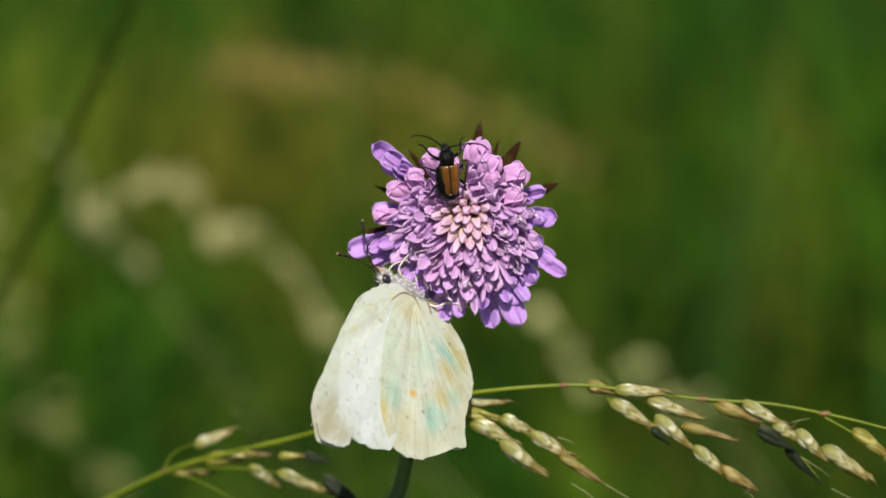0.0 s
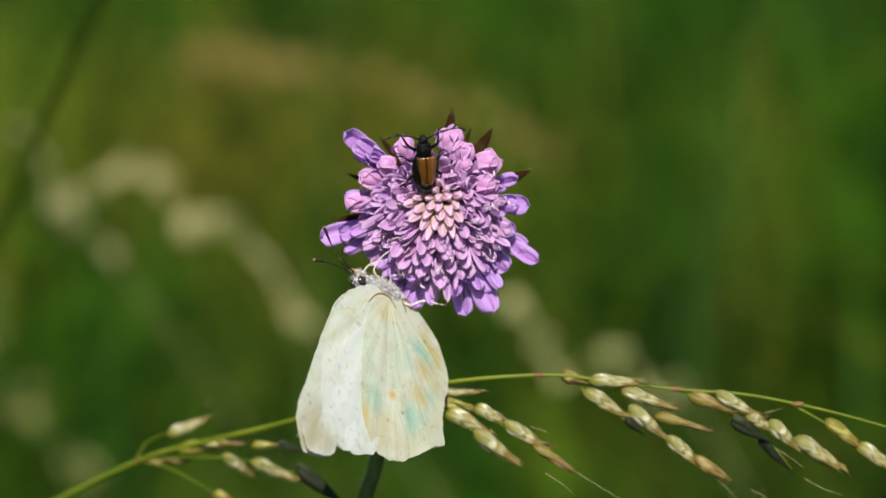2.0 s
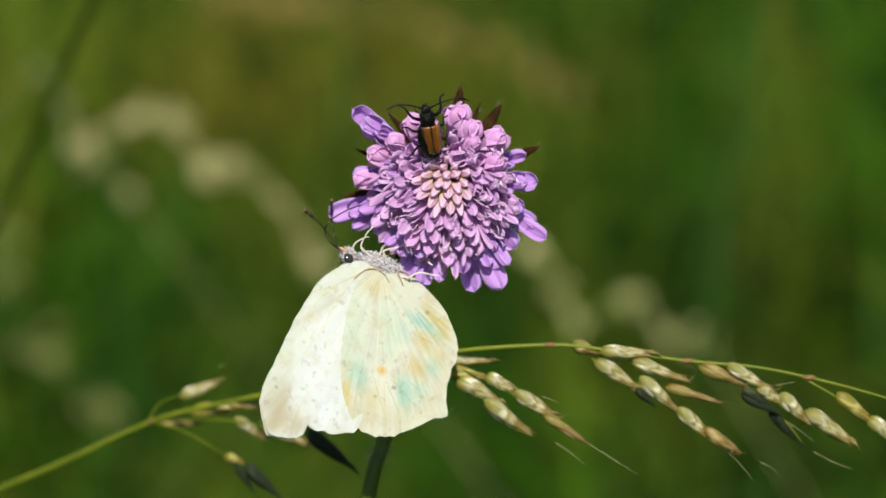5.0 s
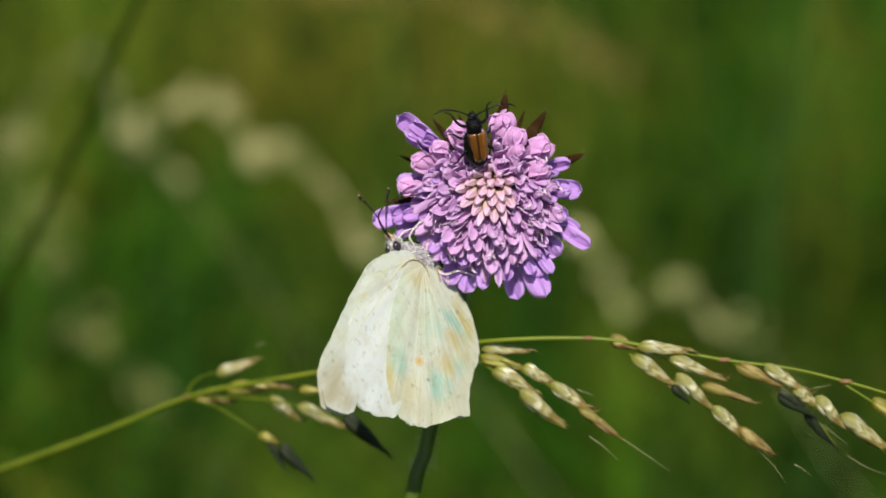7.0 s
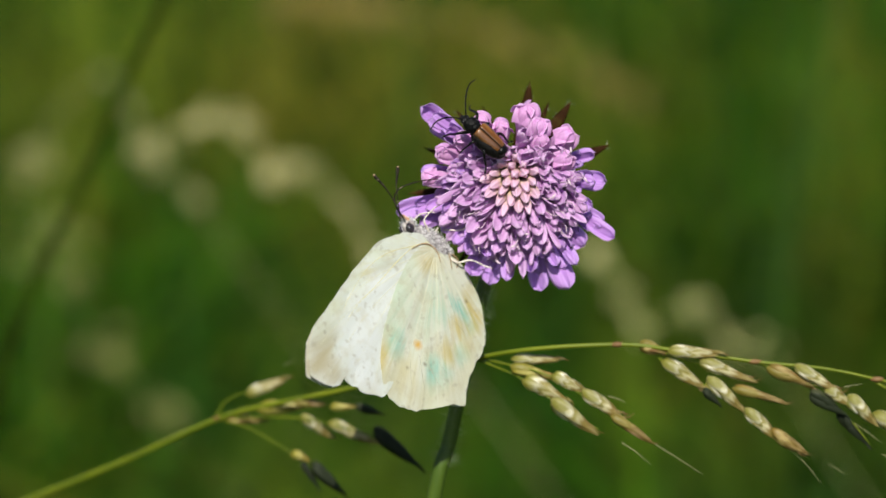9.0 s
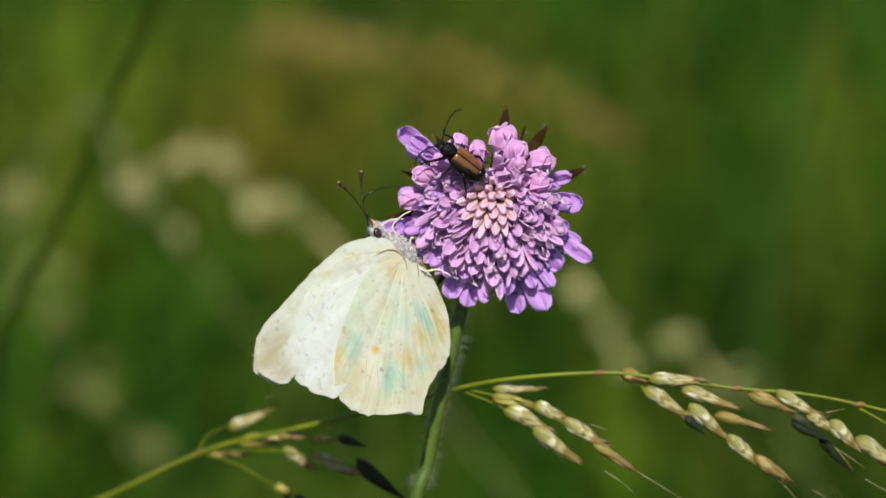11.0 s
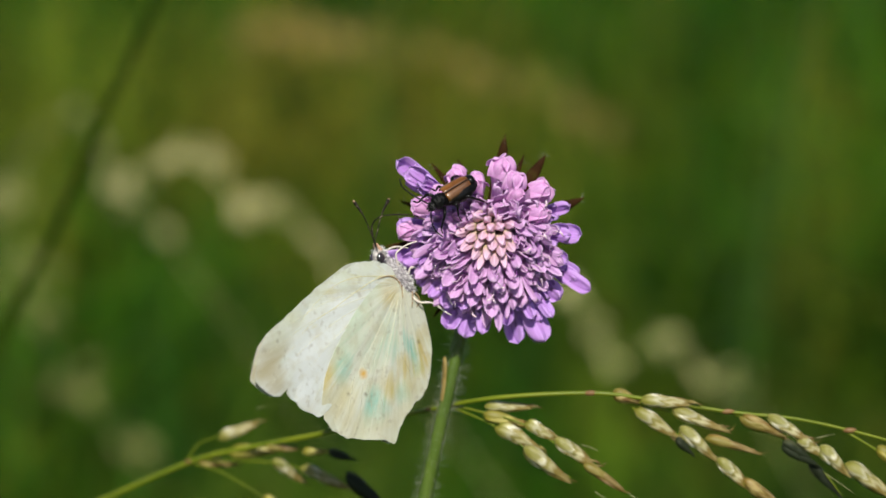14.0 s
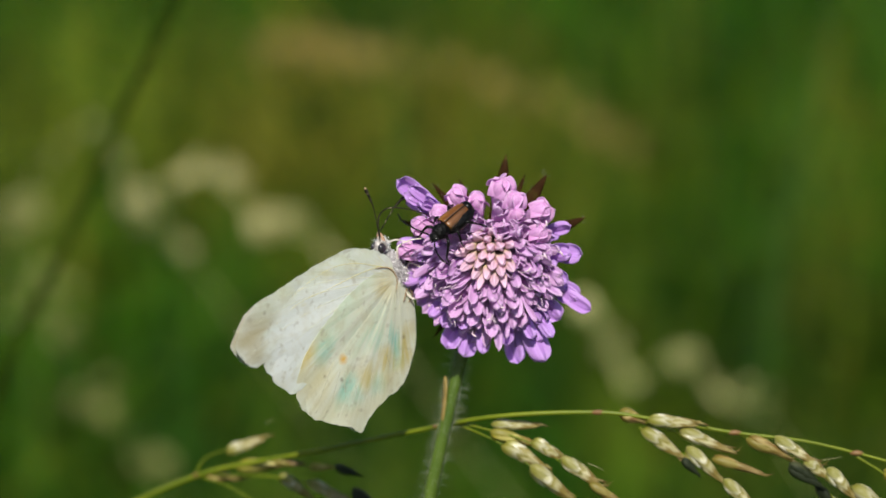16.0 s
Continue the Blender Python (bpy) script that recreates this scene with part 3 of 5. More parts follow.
def far_stem():
    pts = [far_ray(-56, 42, 0.70), far_ray(-64, 25, 0.70), far_ray(-75, -1, 0.70), far_ray(-89, -34, 0.70)]
    low = pts[-1]
    pts = [pts[0] + (pts[0] - pts[1]) * 0.5] + pts + [Vector((low.x - 0.05, low.y + 0.01, low.z * 0.55)), Vector((low.x - 0.07, low.y + 0.02, -0.01))]
    base = Vector(pts[-1])
    root = thing("grass_stalk", base, "dark green out-of-focus grass stalk leaning in the meadow", "grass")
    bm = tube(bmesh.new(), [p - base for p in spline(pts, 8)], lambda u: 0.0012 + 0.0006 * u, 8)
    m = plain("dark_stalk", [(0.3, (0.010, 0.020, 0.001)), (0.7, (0.020, 0.034, 0.001))], 60, 0.8, spec=0.05)
    part("stem", bm, m, root)


def far_leaf():
    pts = [far_ray(61, 48, 1.15), far_ray(57, 28, 1.15), far_ray(52, 4, 1.15), far_ray(48, -30, 1.15)]
    low = pts[-1]
    pts += [Vector((low.x - 0.02, low.y, low.z * 0.5)), Vector((low.x - 0.02, low.y, -0.01))]
    base = Vector(pts[-1])
    root = thing("grass_leaf", base, "light green upright grass blade out of focus", "grass")
    bm = tube(bmesh.new(), [p - base for p in spline(pts, 8)], lambda u: 0.0010 + 0.0042 * math.sin(math.pi * min(1, 0.12 + u)) , 8, 0.25)
    part("blade", bm, plain("fresh_blade", [(0.3, (0.035, 0.09, 0.005)), (0.7, (0.06, 0.12, 0.01))], 60, 0.5, 0.2, 0.3), root)


def far_panicle(name, pts, dist, clumps, colour, seed, size=1.0):
    """An arching straw-coloured grass panicle in the blurred distance."""
    rnd = random.Random(seed)
    line = spline([far_ray(x, y, dist) for x, y in pts], 10)
    end = line[-1]
    foot = spline([end, end + Vector((0.10, 0.05, -0.16)), Vector((end.x + 0.16, end.y + 0.1, -0.01))], 8)
    base = foot[-1]
    root = thing(name, base, "straw-coloured drooping grass panicle out of focus", "grass", "blurred panicles")
    bm = tube(bmesh.new(), [p - base for p in line + foot[1:]], 0.00035, 6)
    m = plain("straw_" + name, [(0.3, tuple(c * 0.7 for c in colour)), (0.7, colour)], 200, 0.6, 0.3, 0.25)
    part("stem", bm, m, root)
    bm = bmesh.new()
    lathe(bm, 9 * size, lambda u: 1.7 * size * math.sin(math.pi * min(1, u * 0.96 + 0.02)) ** 0.8, 8, 7, 0.25, 2)
    seed_me = finish(bm, "seed_head", m)
    knots = [k * 10 for k in range(len(pts))] * 3 + [rnd.uniform(0, len(line)) for _ in pts]
    for i in range(clumps):
        p = line[min(len(line) - 1, max(0, int(rnd.choice(knots) + rnd.gauss(0, 0.9))))] - base
        off = Vector((rnd.gauss(0, 1), rnd.gauss(0, 1.5), rnd.gauss(-0.3, 1))) * 0.0030 * size
        mt = frame_of(p + off, (rnd.uniform(-0.3, 1), rnd.uniform(-0.5, 0.5), rnd.uniform(-1, 0.1)), (0, 1, 0.1))
        child("spikelet", seed_me, root, mt)


# ---- the flower ----
HEART = Vector((2.2, -0.6, -11.5))            # middle of the head in mm, from the flower's origin
DISC = Vector((1.2, -1.0, 0))                 # middle of the buds


APEX = Vector((2.2, 1.2, 0))                  # highest point of the dome: the head faces a little downwards
ROOT = Vector((2.4, 2.4, 0))                  # whence the florets radiate


def dome_z(p):
    """Height of the florets' tips at a place of the disc."""
    r = math.hypot(p.x - APEX.x, p.y - APEX.y)
    return 1.8 - 11.5 * (1 - math.sqrt(max(0.02, 1 - (r / 16.6) ** 2)))


def bud_mesh(k):
    """A closed bud 9 mm long: a slim neck, a swollen head and four lobes folded over its tip."""
    bm = bmesh.new()
    w = 1.02 + 0.06 * k

    def neck(u):
        if u < 0.52:
            return 0.34 + 0.2 * u
        t = (u - 0.52) / 0.48
        return 0.44 + (w - 0.44) * math.sin(min(1, t / 0.45) * math.pi / 2) if t < 0.45 else w * math.sqrt(max(0.0, 1 - ((t - 0.45) / 0.55) ** 1.35))
    lathe(bm, 9.0, neck, 24, 26, 0.30 + 0.03 * k, 4)
    return finish(bm, "bud", M_BUD)


def floret_mesh(k, rnd):
    """A slim floret 9 mm long; k runs from 0 (half shut) to 1 (wide open, the outer lobe long)."""
    bm = bmesh.new()
    wide = rnd.uniform(0.85, 1.0)
    lathe(bm, 6.0, lambda u: 0.34 + 0.14 * u + (wide - 0.48) * max(0, (u - 0.3) / 0.7) ** 1.4, 12, 8, 0.12, 4)
    lobes = [(0, 3.7 + 1.2 * k, 2.1 + 0.4 * k, 0.0 + 0.06 * k, -0.45 + 0.40 * k),
             (96 - 34 * k, 2.6 + 0.7 * k, 1.7 + 0.2 * k, 0.0 + 0.06 * k, -0.7 + 0.4 * k),
             (-96 + 34 * k, 2.6 + 0.7 * k, 1.7 + 0.2 * k, 0.0 + 0.06 * k, -0.7 + 0.4 * k)]
    if k < 0.5:
        lobes.append((180, 2.2, 1.5, 0.0, -0.8))
    for n, (turn, ln, w, lean, bend) in enumerate(lobes):
        m = Matrix.Rotation(radians(turn + rnd.uniform(-20, 20)), 4, "Z") @ Matrix.Translation((0, wide * 0.92 * MM, 5.5 * MM))
        petal(bm, ln * rnd.uniform(0.85, 1.2), w * rnd.uniform(0.9, 1.15), lean + rnd.uniform(-0.06, 0.08), bend + rnd.uniform(-0.25, 0.3), rnd.uniform(-0.30, 0.16), m=m,
              seed=int(k * 60) + n * 7 + rnd.randrange(99), nu=9, nv=7, base=0.8, thick=0.05, point=rnd.uniform(1.0, 2.0), notch=rnd.choice((0, 0, 0.08)), wave=0.9)
    return finish(bm, "floret", M_PETAL_IN)


def cup_mesh(rnd):
    """A floret 9 mm long that has just opened: four rounded lobes round a visible throat."""
    bm = bmesh.new()
    lathe(bm, 6.0, lambda u: 0.34 + 0.14 * u + 0.55 * max(0, (u - 0.3) / 0.7) ** 1.4, 12, 8, 0.12, 4)
    for n in range(4):
        m = Matrix.Rotation(radians(90 * n + rnd.uniform(-14, 14)), 4, "Z") @ Matrix.Translation((0, 0.95 * MM, 5.5 * MM))
        petal(bm, rnd.uniform(2.5, 3.3), rnd.uniform(1.8, 2.3), rnd.uniform(0.0, 0.2), rnd.uniform(-0.5, 0.5), rnd.uniform(0.0, 0.2), m=m, seed=n + rnd.randrange(99), nu=9, nv=8, base=0.8, thick=0.05, point=rnd.uniform(2.6, 4), wave=0.8)
    return finish(bm, "floret", M_PETAL_IN)


def outer_floret(root, to, rnd, n, tip, width, skin, spread=1.0, droop=0.2, cupped=0.06, short=0.66):
    """A large floret of the rim: a tube from the receptacle and lobes whose longest ends at tip (mm)."""
    tip = Vector(tip)
    out = Vector((tip.x - DISC.x, tip.y - DISC.y, 0))
    foot = ROOT.lerp(DISC, 0.5) + out * 0.30 + Vector((0, 0, -9.0 + 0.12 * tip.z))
    d = tip - foot
    ln = d.length
    tl = ln * 0.44
    m = to @ frame_of(foot * MM, d, out.normalized() * 0.55 + Vector((0, 0, -0.8)))
    fl = part("floret", lathe(bmesh.new(), tl, lambda u: 0.4 + 0.75 * u ** 1.7, 12, 7, 0.1, 4), skin, root, "", m)
    big = ln - tl
    for k, (turn, sl, sw) in enumerate(((0, 1.0, 1.0), (56, short, 0.78), (-56, short * 0.9, 0.78), (180, 0.36, 0.62), (150, 0.3, 0.5))):
        mt = Matrix.Translation((0, 0, (tl - 0.3) * MM)) @ Matrix.Rotation(radians(turn * spread + rnd.uniform(-12, 12)), 4, "Z") @ Matrix.Translation((0, 0.85 * MM, 0))
        bend = rnd.uniform(-0.1, 0.25) + droop if k == 0 else rnd.uniform(-0.5, 0.35)
        bm = petal(bmesh.new(), big * sl * rnd.uniform(0.98, 1.06), width * sw * rnd.uniform(0.9, 1.1), -0.5 * bend + rnd.uniform(0, 0.14), bend, cupped + rnd.uniform(-0.16, 0.16), seed=n * 9 + k, nu=13, nv=12, wave=1.9,
                   base=0.38, notch=rnd.choice((0.0, 0.08, 0.16)), thick=0.05, point=rnd.uniform(2.6, 5.0))
        child("petal", finish(bm, "petal", skin), fl, mt)


def scabious():
    rnd = random.Random(11)
    stem = [(1.6, -2.4, -13), (-0.3, -8, -16.4), (-2.4, -14.5, -17), (-4.1, -21, -17), (-5.6, -28, -17.2), (-7.6, -37, -18), (-9.9, -48, -19.5), (-13.6, -64, -21)]
    pts = [S @ (Vector(p) * MM) for p in stem]
    pts += [Vector((pts[-1].x - 0.012, pts[-1].y, 0.36)), Vector((pts[-1].x - 0.014, pts[-1].y + 0.01, 0.16)), Vector((pts[-1].x, pts[-1].y + 0.012, -0.01))]
    base = pts[-1]
    root = thing("scabious", base, "pink-violet scabious flower head on a hairy green stem", "flower")
    to = Matrix.Translation(-base) @ S
    line = [p - base for p in spline(pts, 10)]
    st = part("stem", tube(bmesh.new(), line, lambda u: 0.00125 + 0.0006 * u - 0.0003 * math.sin(u * 3), 12), M_STEM, root, "hairy green stem")
    # hairs on the stem
    bm = bmesh.new()
    for i in range(1100):
        k = rnd.uniform(8, 66)
        p = line[int(k)].lerp(line[int(k) + 1], k - int(k))
        d = (to.to_3x3() @ Vector((rnd.gauss(0, 1), rnd.gauss(0.1, 0.4), rnd.gauss(0, 1)))).normalized()
        ln = rnd.uniform(0.8, 2.9) * MM
        q = p + d * 0.0010
        tube(bm, [q, q + d * ln * 0.6, q + d * ln + Vector((0, 0, -0.0002))], lambda u: 0.000022 * (1.15 - u), 3)
    part("stem_hairs", bm, M_HAIR, st, "fine pale hairs")
    # a withered leaf in the stem's axil
    lm = to @ frame_of(Vector((-7.1, -30.4, -16.4)) * MM, (0.12, 1, 0.04), (-1, 0, 0.4))
    bm = petal(bmesh.new(), 8.0, 1.7, 0.0, 0.15, 0.4, seed=3, base=0.5)
    part("withered_leaf", bm, plain("withered", [(0.3, (0.18, 0.12, 0.03)), (0.7, (0.36, 0.26, 0.09))], 300), root, "small brown withered leaf", lm)
    # core
    bm = bmesh.new()
    bmesh.ops.create_icosphere(bm, subdivisions=4, radius=1, matrix=Matrix.Diagonal((5.6 * MM, 5.6 * MM, 5.4 * MM, 1)))
    part("receptacle", bm, M_CORE, root, "", to @ Matrix.Translation(Vector((DISC.x, DISC.y, -10.0)) * MM))
    # closed buds in the middle, then opening florets outwards along a spiral
    buds = [bud_mesh(k) for k in range(5)]
    opens = [floret_mesh(k / 15, rnd) for k in range(16)]
    cups = [cup_mesh(rnd) for _ in range(6)]
    golden = math.radians(137.508)
    for i in range(128):
        shut = i < 25
        r = 1.19 * math.sqrt(i + 0.15)
        phi = i * golden + 0.4
        up = math.sin(phi)
        if r > 12.9 - 3.4 * max(0, up + 0.1) ** 0.7:
            continue
        r += rnd.uniform(-0.12, 0.12) if shut else rnd.uniform(-0.35, 0.35)
        phi += rnd.uniform(-0.5, 0.5) / max(r, 2) * (0.3 if shut else 1)
        way = Vector((math.cos(phi), math.sin(phi), 0))
        tip = DISC + way * r
        tip.z = dome_z(tip) + rnd.uniform(-0.35, 0.3) * (0.6 if shut else 1.8)
        foot = ROOT + way * r * (0.12 if shut else 0.25) + Vector((0, 0, -5.6 - 0.16 * r))
        d = tip - foot
        out = Vector((d.x, d.y, 0))
        if shut:
            me, kind = buds[rnd.randrange(5)], "bud"
            turn = rnd.uniform(-1.6, 1.6)
        else:
            k = (r - 4.6) / 7.5 + rnd.uniform(-0.18, 0.18) - 0.25 * max(0, up)
            me, kind = cups[i % 6] if up > 0.25 and i % 3 else opens[min(15, max(0, int(k * 15)))], "floret"
            turn = rnd.gauss(0, 0.45)
            d += Vector((rnd.gauss(0, 0.6), rnd.gauss(0, 0.6), rnd.gauss(0, 0.3)))
        ln = d.length / 9.0
        s = rnd.uniform(0.82, 1.02) if shut else rnd.uniform(0.90, 1.12)
        m = frame_of(foot * MM, d, out.normalized() + Vector((0, 0, -0.5))) @ Matrix.Rotation(turn, 4, "Z") @ Matrix.Diagonal((s, s, ln, 1))
        child(kind, me, root, to @ m)
    # curling stamens and styles that stand out between the lower florets
    for i in range(24):
        phi = rnd.uniform(-2.9, 0.2) if i % 5 else rnd.uniform(0, 6.28)
        r = rnd.uniform(6.5, 12.5)
        way = Vector((math.cos(phi), math.sin(phi), 0))
        side = Vector((-way.y, way.x, 0)) * rnd.choice((-1, 1))
        p = DISC + way * (r - 1.6) + Vector((0, 0, dome_z(DISC + way * r) - 2.2))
        q = DISC + way * r + Vector((0, 0, dome_z(DISC + way * r) + 0.4))
        e = q + way * rnd.uniform(0.5, 1.3) + side * rnd.uniform(0.2, 1.1) + Vector((0, 0, rnd.uniform(-0.2, 0.7)))
        bm = tube(bmesh.new(), mm(spline([p, q, (q + e) / 2 + Vector((0, 0, 0.5)), e], 4)), lambda u: (0.085 - 0.03 * u) * MM, 5)
        sm = part("stamen", bm, M_ANTHER, root, "thin pale curling stamen", to)
        if i % 3 == 0:
            f = (side + way * 0.4).normalized() * 0.55
            part("anther", tube(bmesh.new(), mm([e - f, e, e + f]), lambda u: (0.10 + 0.13 * math.sin(u * 3.14)) * MM, 6), M_ANTHER, sm, "pale anther")
    # rounded florets still folded shut along the upper rim: neck and tip in mm, radius
    for n, (a, b, r) in enumerate((((2.4, 6.5, -6), (4.0, 13.6, -0.6), 1.85), ((4.6, 6.1, -5), (6.4, 11.0, 0.2), 1.65), ((6.2, 5.9, -6), (12.2, 8.6, -1.6), 1.7), ((6.6, 2.1, -6), (11.6, 4.6, -0.4), 1.55), ((4.6, 4.4, -5), (6.9, 7.9, 0.9), 1.2),
                                   ((-2.0, 6.7, -6), (-4.9, 11.6, -0.8), 1.6), ((-5.6, 3.9, -7), (-11.9, 5.5, -2.2), 1.5), ((0.0, 6.0, -6), (-0.8, 10.6, -0.8), 1.5), ((-4.6, 5.5, -6), (-8.4, 8.0, -1.6), 1.4), ((-6.0, 0.9, -8), (-14.6, 0.6, -3.4), 1.35))):
        a, b = Vector(a), Vector(b)
        ln = (b - a).length
        bm = bmesh.new()
        lathe(bm, ln, lambda u, r=r: 0.6 + (r - 0.6) * min(1, u / 0.62) ** 1.8 if u < 0.74 else r * math.sqrt(max(0, 1 - ((u - 0.74) / 0.265) ** 2.6)), 20, 22, 0.10, 3)
        fl = part("floret", bm, M_BULB, root, "closed rounded pink floret", to @ frame_of(a * MM, b - a, (0, 0, 1)) @ Matrix.Rotation(rnd.uniform(-0.4, 0.4), 4, "Z"))
        for k, (turn, tall) in enumerate(((rnd.uniform(-30, 10), 3.4), (rnd.uniform(60, 110), 2.9), (rnd.uniform(190, 240), 2.6))):
            bm = petal(bmesh.new(), tall, r * 1.9, 0.0, -1.45, -0.30, seed=n * 3 + k, nu=9, nv=8, base=0.9, thick=0.06, point=4, wave=0.25)
            child("petal", finish(bm, "petal", M_BULB), fl, Matrix.Rotation(radians(turn), 4, "Z") @ Matrix.Translation((0, r * 0.97 * MM, (ln - tall * 0.90) * MM)))
    # the ring of large outer florets: tip in mm, width of the long lobe, how far the side lobes spread, droop
    rim = [((-14.9, 13.4, -2.6), 3.7, 0.9, -0.55), ((-12.9, 11.6, -3.4), 2.3, 1.2, 0.3), ((-12.8, 10.0, -4.5), 2.8, 0.8, -0.3), ((-19.2, -5.9, -6.0), 3.6, 0.7, 0.1), ((-14.8, -8.0, -7.0), 2.6, 0.8, 0.1),
           ((-14.9, 1.6, -6.0), 2.6, 0.6, -0.2), ((17.9, 0.2, -5.0), 3.4, 1.0, 0.2), ((15.9, 5.2, -6.0), 2.8, 0.9, -0.2), ((13.9, 0.4, -3.0), 2.6, 0.9, -0.2),
           ((19.5, -9.6, -6.0), 3.0, 0.55, 0.1), ((17.6, -7.6, -8.0), 3.0, 0.8, 0.1), ((14.2, -11.3, -5.0), 3.4, 0.9, 0.25), ((11.7, -18.8, -6.0), 4.2, 0.6, 0.0),
           ((12.8, -14.0, -3.5), 2.6, 0.9, 0.2), ((6.7, -19.6, -9.0), 3.9, 0.6, 0.1), ((4.9, -15.4, -4.0), 3.0, 0.9, 0.2), ((9.4, -14.8, -3.5), 2.3, 0.9, 0.1),
           ((0.5, -17.1, -5.0), 3.0, 0.8, 0.2), ((-3.0, -18.4, -6.5), 3.8, 0.9, 0.1), ((-6.0, -16.8, -7.0), 3.2, 0.8, 0.1), ((-6.6, -12.4, -3.6), 2.9, 0.9, 0.3),
           ((-8.6, -10.6, -3.6), 2.4, 0.9, 0.2), ((-10.9, -8.6, -4.0), 2.4, 0.9, 0.1), ((-13.4, -4.6, -4.0), 2.6, 0.8, 0.1), ((15.0, -4.4, -4.0), 2.6, 0.9, 0.2)]
    for n, (tip, w, spread, droop) in enumerate(rim):
        outer_floret(root, to, rnd, n, tip, w, M_PETAL, spread, droop)
    for n in range(22):                        # smaller ones between them, all round but for the top
        phi = radians(-205 + n * 11.4 + rnd.uniform(-4, 4))
        r = rnd.uniform(11.4, 13.8) - 2.2 * max(0, math.sin(phi))
        tip = DISC + Vector((math.cos(phi) * r, math.sin(phi) * r, 0))
        tip.z = max(-7.5, dome_z(tip)) + rnd.uniform(0.0, 1.4)
        outer_floret(root, to, rnd, 40 + n, tip, rnd.uniform(1.9, 2.7), M_PETAL_IN if n % 2 else M_PETAL, 1.0, rnd.uniform(-0.2, 0.3), -0.05, 0.8)
    # pointed bracts behind the head: tip in mm, width
    for n, (x, y, w) in enumerate(((4.5, 18.5, 4.0), (12.0, 14.8, 4.2), (19.2, 7.0, 3.8), (8.0, 14.8, 2.0), (-17.8, -2.2, 3.0), (-15.4, 3.0, 2.4), (-15.0, 6.4, 2.2),
                                   (15.8, -4.0, 2.4), (-4.2, 14.0, 2.4), (-9.0, 13.2, 2.4), (-8.6, -15.2, 2.2))):
        tip = Vector((x, y, -14.5)) * MM
        foot = Vector((HEART.x, HEART.y, -15.5)) * MM
        d = tip - foot
        foot = foot + d * 0.28
        ln = (tip - foot).length / MM
        bm = bmesh.new()
        tube(bm, [Vector((0, 0, k / 8 * ln * MM)) for k in range(9)], lambda u, w=w: MM * (w / 2 * (1 - u) ** 0.8 * (0.85 + 0.7 * u) + 0.03), 10)
        bmesh.ops.scale(bm, vec=(1, 0.35, 1), verts=bm.verts)
        br = part("bract", bm, M_BRACT, root, "", to @ frame_of(foot, d + Vector((0, 0, rnd.uniform(-0.1, 0.1) * MM)), (0, 0, -1)))
        bm = bmesh.new()
        for i in range(30):
            u = rnd.random()
            a = rnd.uniform(0, 6.28)
            dd = Vector((math.cos(a), 0.4 * math.sin(a), 0.5))
            p = Vector((0, 0, u * ln * MM)) + dd * MM * w / 2 * (1 - u) * 0.8
            tube(bm, [p, p + dd * MM * rnd.uniform(0.5, 1.4)], lambda u: 0.00002 * (1.2 - u), 3)
        part("bract_hairs", bm, M_HAIR, br, "fine pale hairs")


# ---- the grass that crosses below the flower ----
def spikelet_mesh(name, mat, seed):
    """One spikelet a unit long (10 mm) along x: two glumes and a lemma."""
    rnd = random.Random(seed)
    bm = bmesh.new()
    for k, (x0, ln, r, tilt) in enumerate(((0, 5.8, 0.98, 0.03), (0.3, 6.6, 0.92, -0.06), (1.6, 5.9, 0.86, 0.07), (2.6, 6.0, 0.66, -0.05), (0.8, 4.4, 0.80, 0.10))):
        side = (k % 2) - 0.5
        m = Matrix.Translation((x0 * MM, side * 0.62 * MM, rnd.uniform(-0.3, 0.3) * MM)) @ Matrix.Rotation(tilt + rnd.uniform(-0.08, 0.08), 4, "Z") @ Matrix.Rotation(math.pi / 2, 4, "Y") @ Matrix.Rotation(rnd.uniform(0, 3), 4, "Z")
        lathe(bm, ln, lambda u, r=r: r * (math.sin(math.pi * min(0.998, 0.05 + 0.95 * u ** 0.72)) ** 0.9), 14, 11, 0.40, 4, m)
    for k in range(3):   # frayed papery tips
        p = Vector((rnd.uniform(6.0, 7.6), rnd.uniform(-0.5, 0.5), rnd.uniform(-0.3, 0.3))) * MM
        tube(bm, [p, p + Vector((1.1, rnd.uniform(-0.5, 0.5), 0.1)) * MM, p + Vector((rnd.uniform(1.6, 2.4), rnd.uniform(-0.9, 0.9), 0)) * MM], lambda u: (0.22 - 0.2 * u) * MM, 5)
    return finish(bm, name, mat)


